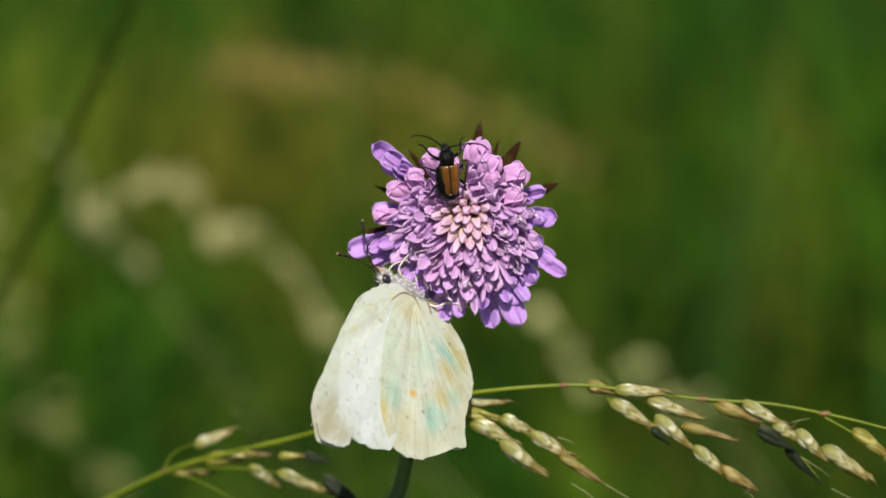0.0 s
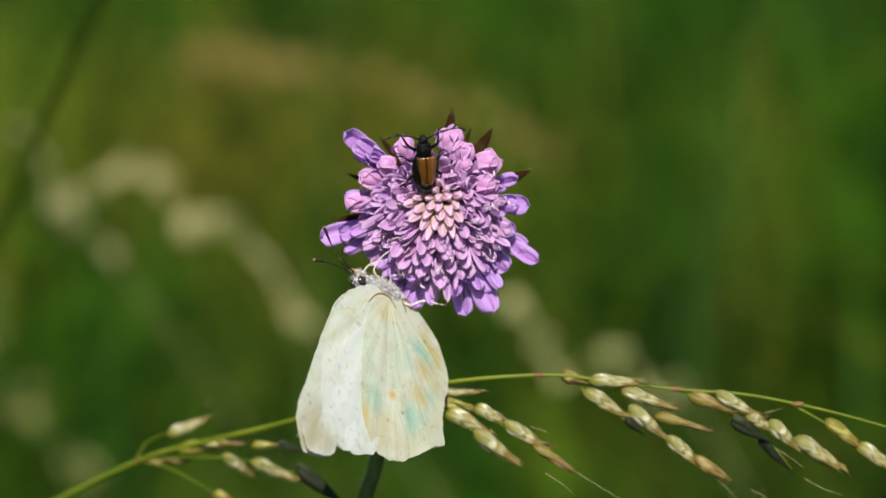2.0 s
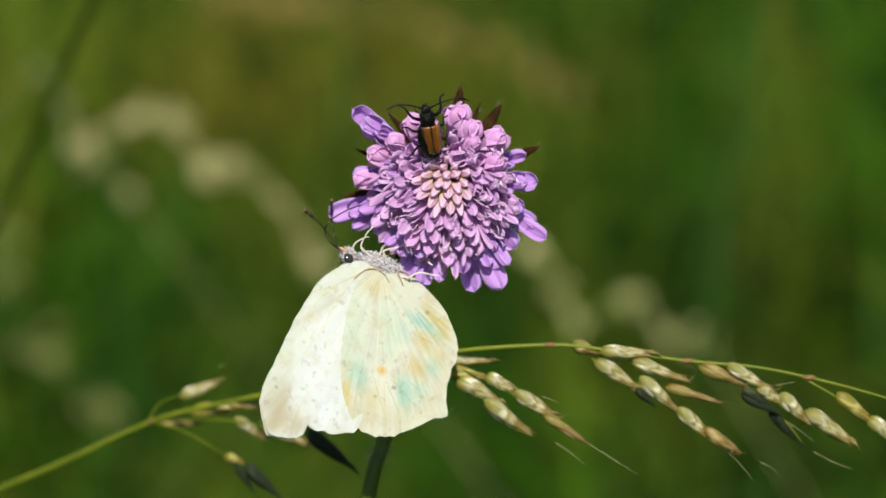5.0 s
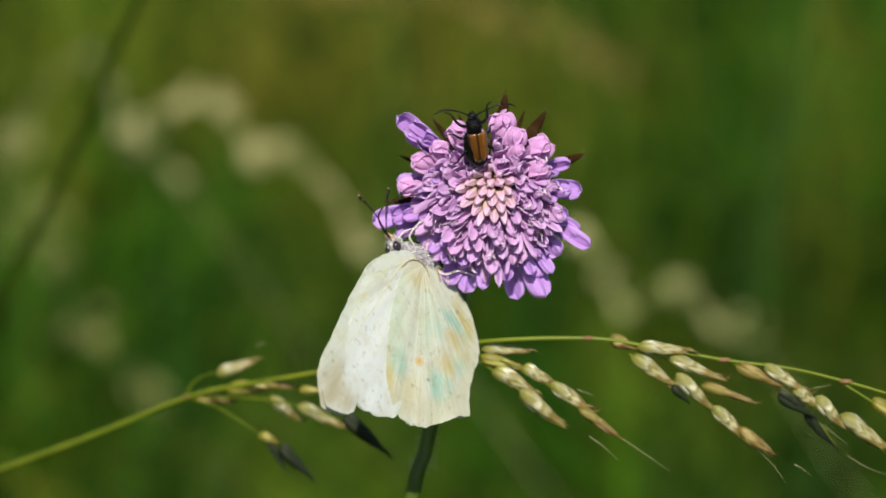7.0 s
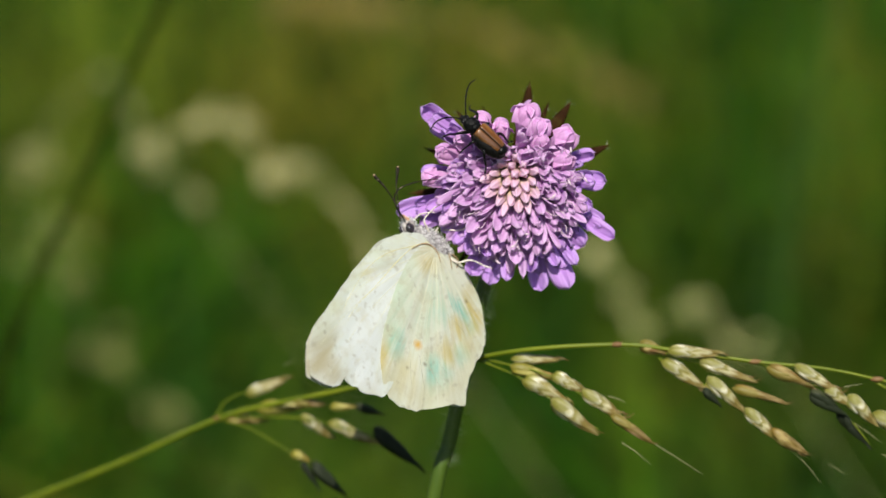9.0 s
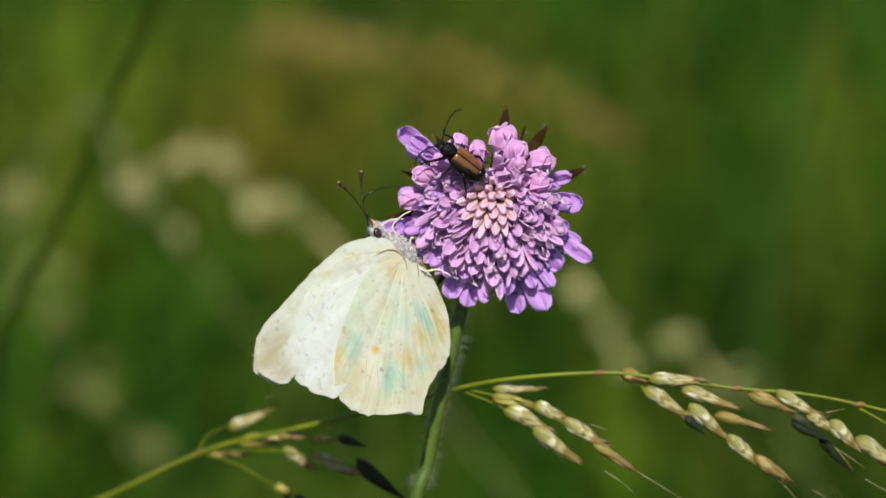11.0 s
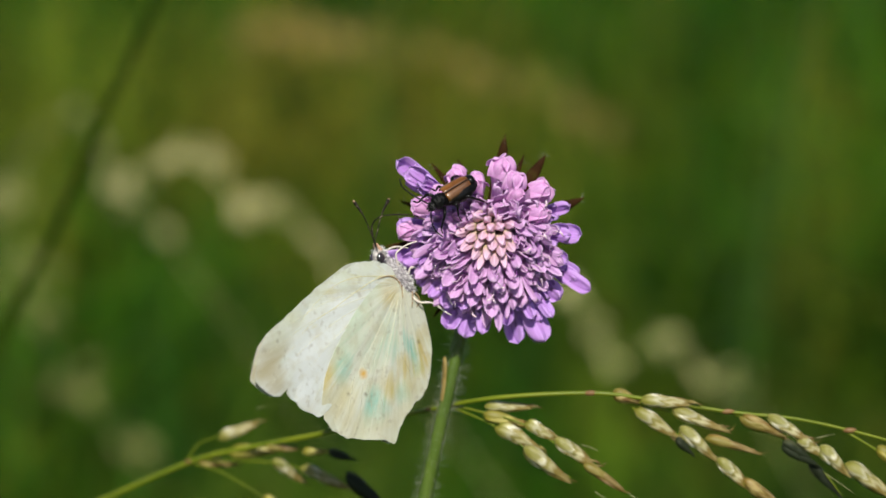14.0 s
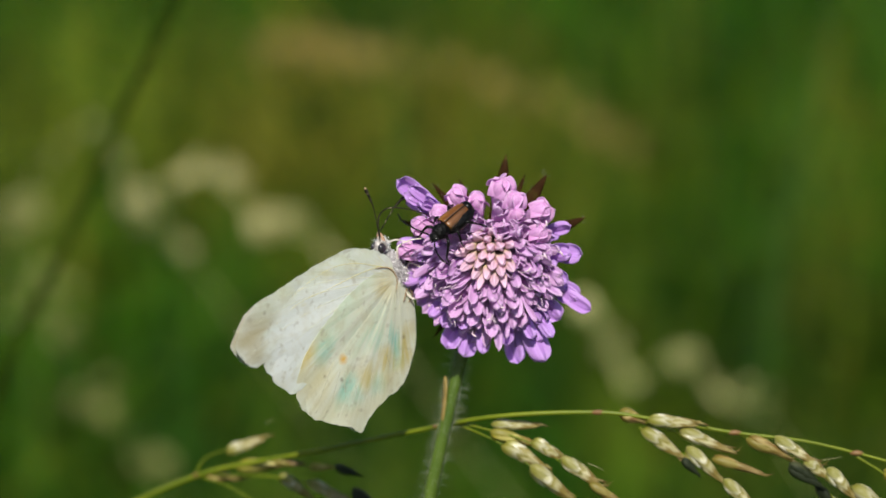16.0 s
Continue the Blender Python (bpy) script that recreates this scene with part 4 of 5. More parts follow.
def grass_panicle():
    def g(x, y, z=0.0):   # mm from the joint
        back = 0.6 * max(0.0, -14.0 - x)          # the stem comes in from behind
        return Vector((x + (x + 19.5) * back / 459, y + (y - 26.6) * back / 459, z - back)) * MM
    root = thing("grass_panicle", S @ Matrix.Translation((0.0195, -0.0266, -0.014)), "arching green grass stem with pale straw spikelets", "grass")
    line = [(-112, -27.0), (-92, -19.4), (-73.2, -11.6), (-62, -9.0), (-50, -6.8), (-34, -3.4), (-18.4, -0.5), (0, 0.2), (11, -1.2), (24.9, -3.6), (37, -5.1), (47, -7.4), (56, -10), (68, -14)]
    pts = [g(x, y) for x, y in line]
    foot = [g(-150, -42, -4), g(-205, -80, -20), g(-285, -260, -60), g(-280, -590, -160)]
    st = part("stem", tube(bmesh.new(), spline(foot[::-1] + pts, 10), lambda u: (0.74 - 0.54 * u) * MM, 10), M_GSTEM, root, "slender yellow-green stem")
    for x, y in ((-73.2, -11.6), (-29, -2.4), (0, 0.2), (24.9, -3.6), (47, -7.4)):
        bm = bmesh.new()
        bmesh.ops.create_icosphere(bm, subdivisions=2, radius=0.55 * MM, matrix=Matrix.Translation(g(x, y)) @ Matrix.Diagonal((2.4, 0.95, 0.95, 1)))
        part("node", bm, M_NODE, st, "reddish stem node")
    kinds = {"p": [spikelet_mesh("spikelet", M_PALE, k) for k in range(4)], "g": [spikelet_mesh("spikelet", M_GOLD, k + 3) for k in range(2)],
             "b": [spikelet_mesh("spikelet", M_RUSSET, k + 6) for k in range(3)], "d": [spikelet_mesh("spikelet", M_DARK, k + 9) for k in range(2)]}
    words = {"p": "pale straw spikelet", "g": "golden spikelet", "b": "russet-brown spikelet", "d": "near-black spikelet"}
    rnd = random.Random(3)
    # foot in mm, length, bearing in degrees, width, kind
    left = [(-68.3, -7.2, 9.1, 17, 2.4, "p"), (-72.2, -11.4, 8.3, -8, 2.3, "b"), (-66.3, -9.8, 11.8, 0, 2.7, "g"), (-58.5, -11.7, 7.8, -31, 2.4, "p"), (-53.2, -12.6, 10.6, -29, 2.4, "p"), (-45.1, -14.0, 12.0, -42, 3.1, "d"),
            (-58.3, -19.8, 6.5, -58, 1.7, "d"), (-56.6, -20.2, 9.1, -46, 2.9, "d"), (-60.2, -18.1, 3.8, -33, 2.0, "g"), (-48.2, -9.9, 5.5, -20, 1.9, "d"), (-52.9, -9.8, 5.2, -7, 1.5, "g"), (-59.4, -9.0, 6.1, -6, 1.6, "b")]
    right = [(-19.5, -1.8, 9.6, -5, 2.1, "p"), (-19.8, -3.6, 9.5, -13, 2.3, "g"), (-17.4, -5.4, 9.4, -30, 2.7, "p"), (-12.6, -9.7, 10.5, -33, 3.3, "p"), (-12.0, -4.8, 7.1, -32, 2.4, "p"), (-6.9, -8.2, 9.7, -31, 2.7, "p"),
             (-1.5, -12.5, 9.1, -36, 2.1, "b"), (3.9, -0.0, 6.1, -19, 2.5, "b"), (9.0, -0.9, 10.2, -8, 2.4, "p"), (14.6, -3.2, 11.1, -20, 2.7, "p"), (8.1, -2.7, 9.8, -37, 2.7, "p"), (15.9, -6.5, 9.7, -38, 2.7, "p"),
             (20.8, -8.0, 10.2, -19, 2.0, "b"), (22.7, -12.2, 8.9, -40, 2.6, "p"), (27.1, -15.9, 8.2, -34, 2.5, "b"), (15.3, -8.3, 4.5, -46, 1.9, "d"), (27.1, -4.5, 9.6, -25, 2.4, "b"), (31.9, -4.6, 10.0, -29, 2.5, "p"),
             (37.5, -8.4, 6.4, -39, 2.5, "p"), (41.3, -10.4, 7.7, -40, 2.8, "p"), (46.4, -13.2, 11.3, -41, 3.2, "p"), (34.6, -9.4, 7.5, -35, 3.0, "d"), (39.9, -13.2, 8.6, -48, 2.5, "d"), (51.8, -10.8, 8.9, -38, 2.5, "g"),
             (57.7, -15.1, 9.3, -39, 2.7, "p")]
    for i, (x, y, ln, deg, wide, kind) in enumerate(left + right):
        w = wide / (2.5 if kind == "d" else 2.1)
        m = Matrix.Translation(g(x, y, rnd.uniform(-1.2, 0.8))) @ Matrix.Rotation(radians(deg), 4, "Z") @ Matrix.Rotation(rnd.uniform(-0.5, 0.5) + math.pi * (i % 2), 4, "X") @ Matrix.Diagonal((ln / 8.1, w, w, 1))
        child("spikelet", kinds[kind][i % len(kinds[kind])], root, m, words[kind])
    # thin stalks from the stem to the spikelets
    for a in ([(7.5, -2.6), (16.0, -7.9), (23.2, -12.9), (30.4, -18.9)], [(24.9, -3.6), (32.6, -7.2), (41.0, -13.7), (45.5, -19.3)], [(25.5, -3.6), (38.0, -8.6), (47.0, -14.4), (54.5, -20.5)], [(-27.6, -1.3), (-23.4, -2.9), (-17.1, -6.0), (-9.0, -12.2), (-3.9, -15.2)], [(-27.6, -1.3), (-21.6, -2.6), (-11.7, -5.7), (-1.2, -13.1), (5.6, -17.7)], [(46.9, -8.0), (52.0, -11.2), (57.7, -15.4), (64.9, -21.0)],
              [(8.8, -1.7), (14.8, -3.7), (19.5, -5.2)], [(-74.1, -11.6), (-72.0, -8.5), (-68.1, -6.9)], [(-74.1, -11.7), (-67.7, -13.7), (-59.7, -18.6)], [(-74.1, -11.6), (-58.3, -12.0), (-45.1, -15.4)]):
        part("branch", tube(bmesh.new(), spline([g(x, y, -0.4) for x, y in a], 6), lambda u: (0.24 - 0.14 * u) * MM, 6), M_GSTEM, root, "hair-thin side branch")
    for a in ([(5.6, -17.7), (10.1, -20.7), (15.1, -24.1)], [(0.3, -17.8), (3.0, -19.7), (5.5, -22.0)], [(30.4, -19.5), (33.5, -22.3), (36.4, -26.1)], [(41.6, -14.6), (44.6, -16.7), (47.7, -19.1)], [(47.6, -21.1), (51.2, -23.2), (54.6, -24.5)], [(37.8, -22.7), (39.5, -23.6), (40.9, -24.8)],
              [(41.0, -8.7), (42.7, -8.4), (44.5, -8.1)], [(-1.9, -9.2), (-0.2, -9.8), (1.1, -10.4)], [(-61.1, -2.1), (-60.1, -1.7), (-59.1, -1.4)]):
        part("awn", tube(bmesh.new(), spline([g(x, y, -0.4) for x, y in a], 5), lambda u: (0.075 - 0.05 * u) * MM, 5), M_AWN, root, "fine straw awn")
    return root


# ---- the butterfly ----
WING_BASE = Vector((9.5, 15.3, 0))


def wing(outline, z, bulge, side):
    """A thin wing from its outline in mm, fanned out from the hinge."""
    rnd = random.Random(len(outline) + int(z * 100))
    pts = spline([(x, y, 0) for x, y in outline], 9)
    bm = bmesh.new()
    rings = 14
    n = len(pts)
    jag = [(p - WING_BASE).normalized() * (0.42 * noise.noise(Vector((p.x * 0.9, p.y * 0.7, z * 7))) + rnd.uniform(-0.05, 0.05)) for p in pts]
    layers = []
    for drop in (0.0, 0.05):
        rows = []
        for i in range(1, rings + 1):
            s = i / rings
            row = []
            for k, p in enumerate(pts):
                v = WING_BASE.lerp(p, s) + (jag[k] if i == rings else Vector())
                zz = wing_z(v.x, v.y, z, bulge) - drop
                row.append(bm.verts.new(Vector((v.x, v.y, zz * side)) * MM))
            rows.append(row)
        hub = bm.verts.new(Vector((WING_BASE.x, WING_BASE.y, (z + bulge - drop) * side)) * MM)
        for k in range(n - 1):
            bm.faces.new((hub, rows[0][k], rows[0][k + 1]))
            for a, b in zip(rows, rows[1:]):
                bm.faces.new((a[k], b[k], b[k + 1], a[k + 1]))
        layers.append(rows[-1])
    for k in range(n - 1):
        f = bm.faces.new((layers[0][k], layers[0][k + 1], layers[1][k + 1], layers[1][k]))
        for e in f.edges:
            e.smooth = False
    bmesh.ops.recalc_face_normals(bm, faces=bm.faces)
    return bm


def wing_z(x, y, z, bulge):
    d = (Vector((x, y, 0)) - WING_BASE).length / 26
    a = math.atan2(y - WING_BASE.y, x - WING_BASE.x)
    ripple = 0.05 * math.sin(a * 23) + 0.10 * math.sin(a * 7 + 1) + 0.12 * noise.noise(Vector((x * 0.22, y * 0.22, 2.0)))
    return z + bulge * math.exp(-(d * 1.7) ** 2) + 0.30 * math.sin(x * 0.21 + 1) * d + ripple * min(1, d * 1.6)


def butterfly():
    root = thing("butterfly", Matrix.Identity(4), "pale greenish-white butterfly with closed worn wings", "butterfly")
    fore = [(9.6, 15.7), (8.2, 17.3), (6.4, 19.1), (0.4, 19.8), (-7.8, 16.9), (-16.4, 12.2), (-22.4, 8.4), (-24.7, 4.8), (-25.3, 1.6), (-23.0, -0.6), (-20.8, -1.6), (-19.5, -1.2), (-17.8, 0.6),
            (-18.2, -1.3), (-16.3, -3.2), (-13.5, -5.2), (-10.4, -6.0), (-6, -2), (2, 8), (9.4, 14.6)]
    hind = [(9.5, 15.6), (10.8, 14.0), (13.8, 11.9), (15.7, 7.2), (16.4, 2.1), (15.3, -2.9), (13.4, -5.4), (12.4, -6.2), (11.9, -6.2), (8.7, -8.5), (6.9, -10.6), (5.4, -12.9), (2.2, -11.9), (-4.7, -10.8), (-8.8, -8.6),
            (-10.5, -5.7), (-10.1, -1.9), (-8.5, 2.3), (-4.6, 8.0), (0.6, 13.3), (4.9, 16.0), (7.8, 16.6), (9.3, 15.8)]
    for side, words in ((1, ""), (-1, "")):
        f = part("forewing", wing(fore, 0.22, 1.0, side), M_FORE, root, "worn creamy white forewing with a torn edge")
        h = part("hindwing", wing(hind, 0.285, 1.0, side), M_HIND, root, "greenish-white hindwing with ochre and turquoise patches")
        ends = [(-9.3, -8.4), (-6.0, -10.5), (-1.0, -11.5), (4.2, -12.0), (9.6, -8.0), (13.6, -4.4), (15.9, 2.6), (14.8, 8.2)]
        for x, y in ends:
            mid = WING_BASE.lerp(Vector((x, y, 0)), 0.5) + Vector((0.5, 0.2, 0))
            line = spline([WING_BASE, mid, (x, y, 0)], 8)
            bm = tube(bmesh.new(), [Vector((p.x, p.y, side * (wing_z(p.x, p.y, 0.285, 1.0) - 0.025))) * MM for p in line[1:]], lambda u: (0.06 - 0.035 * u) * MM, 5)
            part("vein", bm, M_VEIN, h)
        for x, y in ((-25.4, 4.4), (-23.0, 0.2), (-17.8, -1.6), (-13.6, -4.6), (-19.0, 9.6)):
            mid = WING_BASE.lerp(Vector((x, y, 0)), 0.5) + Vector((-0.6, 1.6, 0))
            line = spline([WING_BASE, mid, (x, y, 0)], 8)
            bm = tube(bmesh.new(), [Vector((p.x, p.y, side * (wing_z(p.x, p.y, 0.22, 1.0) - 0.03))) * MM for p in line[1:]], lambda u: (0.075 - 0.045 * u) * MM, 5)
            part("vein", bm, M_VEIN, f)
        for line in ([(8.6, 16.8, 0), (4.9, 17.0, 0), (-0.5, 17.3, 0), (-5.2, 16.4, 0), (-9.4, 14.0, 0), (-14.2, 10.4, 0)], [(4.9, 17.0, 0), (0.4, 15.4, 0), (-6.0, 12.4, 0), (-11.9, 9.8, 0), (-17.0, 5.6, 0)]):
            bm = tube(bmesh.new(), [Vector((p.x, p.y, side * (wing_z(p.x, p.y, 0.22, 1.0) - 0.01))) * MM for p in spline(line, 8)], lambda u: (0.075 - 0.05 * u) * MM, 6)
            part("vein", bm, M_OCHRE, f, "yellowish raised vein")
        for x0, y0, x1, y1 in ((-2.6, 0.4, -5.4, -8.2), (-1.2, -1.6, -2.6, -9.4), (-0.2, -1.8, 1.2, -8.8), (7.6, 3.6, 11.8, -2.4), (2.6, -3.4, 3.4, -7.0)):
            bm = tube(bmesh.new(), [Vector((x, y, side * (wing_z(x, y, 0.285, 1.0) - 0.01))) * MM for x, y in ((x0 + (x1 - x0) * k / 7, y0 + (y1 - y0) * k / 7) for k in range(8))], lambda u: 0.045 * math.sin(math.pi * min(1, 0.1 + u * 0.9)) * MM, 5)
            part("vein", bm, M_DUSKY, h, "thin dusky vein")
        bm = tube(bmesh.new(), [Vector((x, y, side * (wing_z(x, y, 0.285, 1.0) + 0.12))) * MM for x, y, _ in spline([(4.0, 16.6, 0), (6.6, 16.9, 0), (8.6, 16.0, 0), (9.5, 14.4, 0), (9.5, 12.6, 0)], 6)], lambda u: (0.04 + 0.11 * math.sin(u * 3.1)) * MM, 6)
        part("hinge_band", bm, M_BROWN, h, "brown band at the wing hinge")
    # body
    axis = Vector((-0.60, 0.80, 0)).normalized()
    bm = bmesh.new()
    lathe(bm, 8.8, lambda u: 1.9 * math.sin(math.pi * (0.08 + 0.84 * u)) ** 0.6, 14, 12, m=frame_of(Vector((13.0, 12.7, 0)) * MM, axis, (0, 0, 1)))
    part("thorax", bm, M_FUR, root, "pale furry thorax")
    bm = bmesh.new()
    rnd = random.Random(8)
    for i in range(800):
        u = rnd.random()
        a = rnd.uniform(0, 6.28)
        c = Vector((13.0, 12.7, 0)) + axis * 8.5 * u
        side = Vector((0.8, 0.6, 0)) * math.cos(a) + Vector((0, 0, 1)) * math.sin(a)
        p = c + side * 1.85 * math.sin(math.pi * (0.08 + 0.84 * u)) ** 0.6
        q = p + side * rnd.uniform(0.2, 0.75) - axis * rnd.uniform(0, 0.7) + Vector((rnd.gauss(0, 0.15), rnd.gauss(0, 0.15), rnd.gauss(0, 0.15)))
        tube(bm, mm([p, q]), lambda u: 0.045 * MM * (1.1 - u), 3)
    part("fur", bm, M_CREST, root, "pale grey fur on the thorax")
    bm = tube(bmesh.new(), mm(spline([(12.2, 12.4, 0), (13.2, 8.5, 0), (13.2, 4, 0), (12.4, 0, 0)], 6)), lambda u: (0.85 - 0.5 * u) * MM, 12)
    part("abdomen", bm, M_FUR, root, "slender pale abdomen")
    head = Vector((6.0, 20.6, 0))
    bm = bmesh.new()
    bmesh.ops.create_icosphere(bm, subdivisions=3, radius=1.3 * MM, matrix=Matrix.Translation(head * MM) @ Matrix.Diagonal((1.0, 1.05, 0.9, 1)))
    hd = part("head", bm, M_HEAD, root, "small furry head")
    for side in (1, -1):
        bm = bmesh.new()
        bmesh.ops.create_icosphere(bm, subdivisions=3, radius=0.95 * MM, matrix=Matrix.Translation(Vector((5.4, 20.2, side * 0.95)) * MM) @ Matrix.Diagonal((0.9, 1.05, 0.62, 1)))
        part("eye", bm, M_EYE, hd, "shiny black eye")
        bm = tube(bmesh.new(), mm(spline([(6.2, 21.3, side * 0.5), (5.5, 22.3, side * 0.5), (5.2, 22.9, side * 0.4)], 4)), lambda u: (0.42 - 0.3 * u) * MM, 8)
        part("palp", bm, M_PALP, hd, "brownish pointed palp")
    bm = bmesh.new()
    for i in range(420):                       # tufts on crown and cheeks
        d = Vector((rnd.gauss(0.3, 1), rnd.gauss(0.5, 1), rnd.gauss(0, 1))).normalized()
        if (head + d * 1.3 - Vector((5.4, 20.3, 1.0))).length < 0.95:
            continue
        p = head + d * 1.2
        tube(bm, mm([p, p + d * rnd.uniform(0.3, 0.9) + Vector((rnd.gauss(0, 0.12), rnd.gauss(0.1, 0.12), 0))]), lambda u: 0.04 * MM * (1.1 - u), 3)
    part("crest", bm, M_CREST, hd, "whitish fur on the head")
    ants = []
    for z, bow in ((0.7, 0.9), (-0.6, -1.1)):   # each grows along y from its socket, and is turned about it
        bm = tube(bmesh.new(), mm(spline([(0, 0, 0), (0.35 * bow, 3.4, 0.1), (0.55 * bow, 6.8, 0.1), (0, 10.2, 0)], 10)), lambda u: MM * (0.10 + 0.24 * max(0, (u - 0.62) / 0.38) ** 1.2 * (1 if u < 0.97 else 0.7) + 0.02 * math.sin(u * 150)), 8)
        an = part("antenna", bm, M_ANT, root, "thin dark clubbed antenna", Matrix.Translation(Vector((5.0, 21.5, z)) * MM))
        bm = bmesh.new()
        bmesh.ops.create_icosphere(bm, subdivisions=2, radius=0.27 * MM, matrix=Matrix.Translation(Vector((0, 10.25, 0)) * MM))
        part("antenna_tip", bm, M_TIP, an, "pale antenna tip")
        ants.append(an)
    bm = tube(bmesh.new(), mm(spline([(5.6, 22.0, 0), (4.5, 24.2, 0.3), (4.3, 26.4, 0.8), (5.6, 27.6, 2.0), (8.4, 27.6, 4.4), (10.6, 27.0, 6.2)], 8)), lambda u: (0.16 - 0.06 * u) * MM, 6)
    part("proboscis", bm, M_ANT, root, "thin dark curved proboscis")
    for legp, thick in (([(6.9, 21.0, 0.2), (8.0, 21.9, 1.4), (9.2, 21.8, 2.9), (9.8, 21.5, 3.6)], 0.8), ([(9.8, 17.1, 0.9), (8.6, 19.4, 1.7), (8.2, 20.9, 2.2), (9.6, 22.2, 3.8), (10.8, 22.6, 5.0)], 1.0),
                        ([(11.2, 15.5, 0.6), (11.4, 17.2, 1.6), (11.7, 18.0, 2.2), (13.6, 17.1, 4.4), (15.2, 17.4, 6.0), (16.0, 17.0, 6.8)], 1.0), ([(11.9, 13.4, 0.6), (12.8, 11.7, 2.0), (14.3, 11.3, 4.0), (15.6, 9.6, 5.6), (16.4, 8.8, 6.4)], 1.0),
                        ([(11.2, 17.0, -1.0), (13.2, 18.8, 0.2), (15.0, 17.6, 2.4), (16.4, 17.2, 4.2)], 0.8)):
        bm = tube(bmesh.new(), mm(spline(legp, 6)), lambda u: MM * thick * (0.20 - 0.10 * u + 0.05 * math.exp(-((u - 0.4) / 0.06) ** 2)), 8)
        part("leg", bm, M_LEG, root, "slender whitish leg")
    # two thin brown curves over the hindwing, just below the thorax
    for legp in ([(12.0, 13.6, 1.5), (11.6, 12.2, 1.7), (11.5, 10.9, 1.5)], [(12.6, 13.4, 1.5), (13.4, 12.2, 1.6), (13.3, 11.2, 1.3), (12.9, 10.8, 1.2)]):
        part("spur", tube(bmesh.new(), mm(spline(legp, 5)), lambda u: MM * (0.13 - 0.06 * u), 6), M_BROWN, root, "short brown curve below the thorax")
    return root, ants


# ---- the beetle ----
def beetle():
    root = thing("longhorn_beetle", Matrix.Identity(4), "black longhorn beetle with glossy orange-brown wing cases", "beetle")
    root.scale = (1.03, 1.16, 1.12)

    def egg(name, c, r, mat, label="", parent=root, power=1.0):
        bm = bmesh.new()
        bmesh.ops.create_icosphere(bm, subdivisions=3, radius=1, matrix=Matrix.Translation(Vector(c) * MM) @ Matrix.Diagonal((r[0] * MM, r[1] * MM, r[2] * MM, 1)))
        return part(name, bm, mat, parent, label)

    ants = []
    egg("abdomen", (-1.2, 0.25, -0.75), (3.6, 1.75, 1.35), M_SHELL, "black abdomen")
    for s in (1, -1):
        bm = bmesh.new()
        grid = []
        for i in range(17):
            u = i / 16
            x = 1.7 - 5.7 * u
            w = 1.72 * (1 - 0.10 * u - 0.22 * u * u) * math.sqrt(max(0.0, 1 - max(0, (u - 0.66) / 0.34) ** 2.4)) * (0.86 + 0.14 * min(1, u / 0.08)) * (1 if s < 0 else 0.8) + 0.03
            grid.append([bm.verts.new(Vector((x, s * (0.02 + w * math.sin(a)), 1.18 * math.cos(a) * (1 - 0.25 * u) * (w / 1.65) ** 0.5 - 0.1)) * MM) for a in (k / 9 * 1.75 for k in range(10))])
        fs = [bm.faces.new((a[k], a[k + 1], b[k + 1], b[k])) for a, b in zip(grid, grid[1:]) for k in range(9)]
        bmesh.ops.recalc_face_normals(bm, faces=fs)
        bmesh.ops.solidify(bm, geom=fs, thickness=0.12 * MM)
        e = part("wing_case", bm, M_ELYTRA_DARK if s > 0 else M_ELYTRA, root, "glossy orange-brown wing case" if s < 0 else "orange-brown wing case with a broad black edge")
        bm = tube(bmesh.new(), [Vector((1.5 - 5.7 * u, s * (1.66 * (1 - 0.10 * u - 0.22 * u * u) + 0.02), -0.36 - 0.2 * u)) * MM for u in (k / 8 for k in range(9))], lambda u: 0.16 * MM, 6)
        part("dark_edge", bm, M_SHELL, e, "black wing case edge")
    egg("wing_case_tip", (-3.75, 0, -0.1), (0.85, 1.0, 0.8), M_SHELL, "black tip of the wing cases")
    bm = bmesh.new()
    lathe(bm, 2.5, lambda u: 1.22 * (0.60 + 0.40 * math.sin(math.pi * min(1, 0.12 + 0.86 * (1 - u)))), 16, 12, m=Matrix.Translation(Vector((1.5, 0, -0.15)) * MM) @ Matrix.Rotation(math.pi / 2, 4, "Y"))
    pro = part("pronotum", bm, M_ROUGH, root, "black rounded neck shield")
    rnd = random.Random(4)
    bm = bmesh.new()
    for i in range(260):
        u, a = rnd.random(), rnd.uniform(0, 6.28)
        r = 1.22 * (0.60 + 0.40 * math.sin(math.pi * min(1, 0.12 + 0.86 * (1 - u))))
        d = Vector((0, math.cos(a), math.sin(a)))
        p = Vector((1.5 + 2.5 * u, 0, -0.15)) + d * r * 0.97
        tube(bm, mm([p, p + d * rnd.uniform(0.12, 0.3) + Vector((rnd.uniform(-0.2, 0.05), 0, 0))]), lambda u: 0.03 * MM * (1.1 - u), 3)
    part("bristles", bm, M_ROUGH, pro, "short dark bristles")
    egg("breast", (1.2, 0, -0.7), (1.9, 1.2, 0.9), M_ROUGH, "black breast")
    hd = egg("head", (4.35, 0, -0.3), (0.85, 0.78, 0.7), M_ROUGH, "black head")
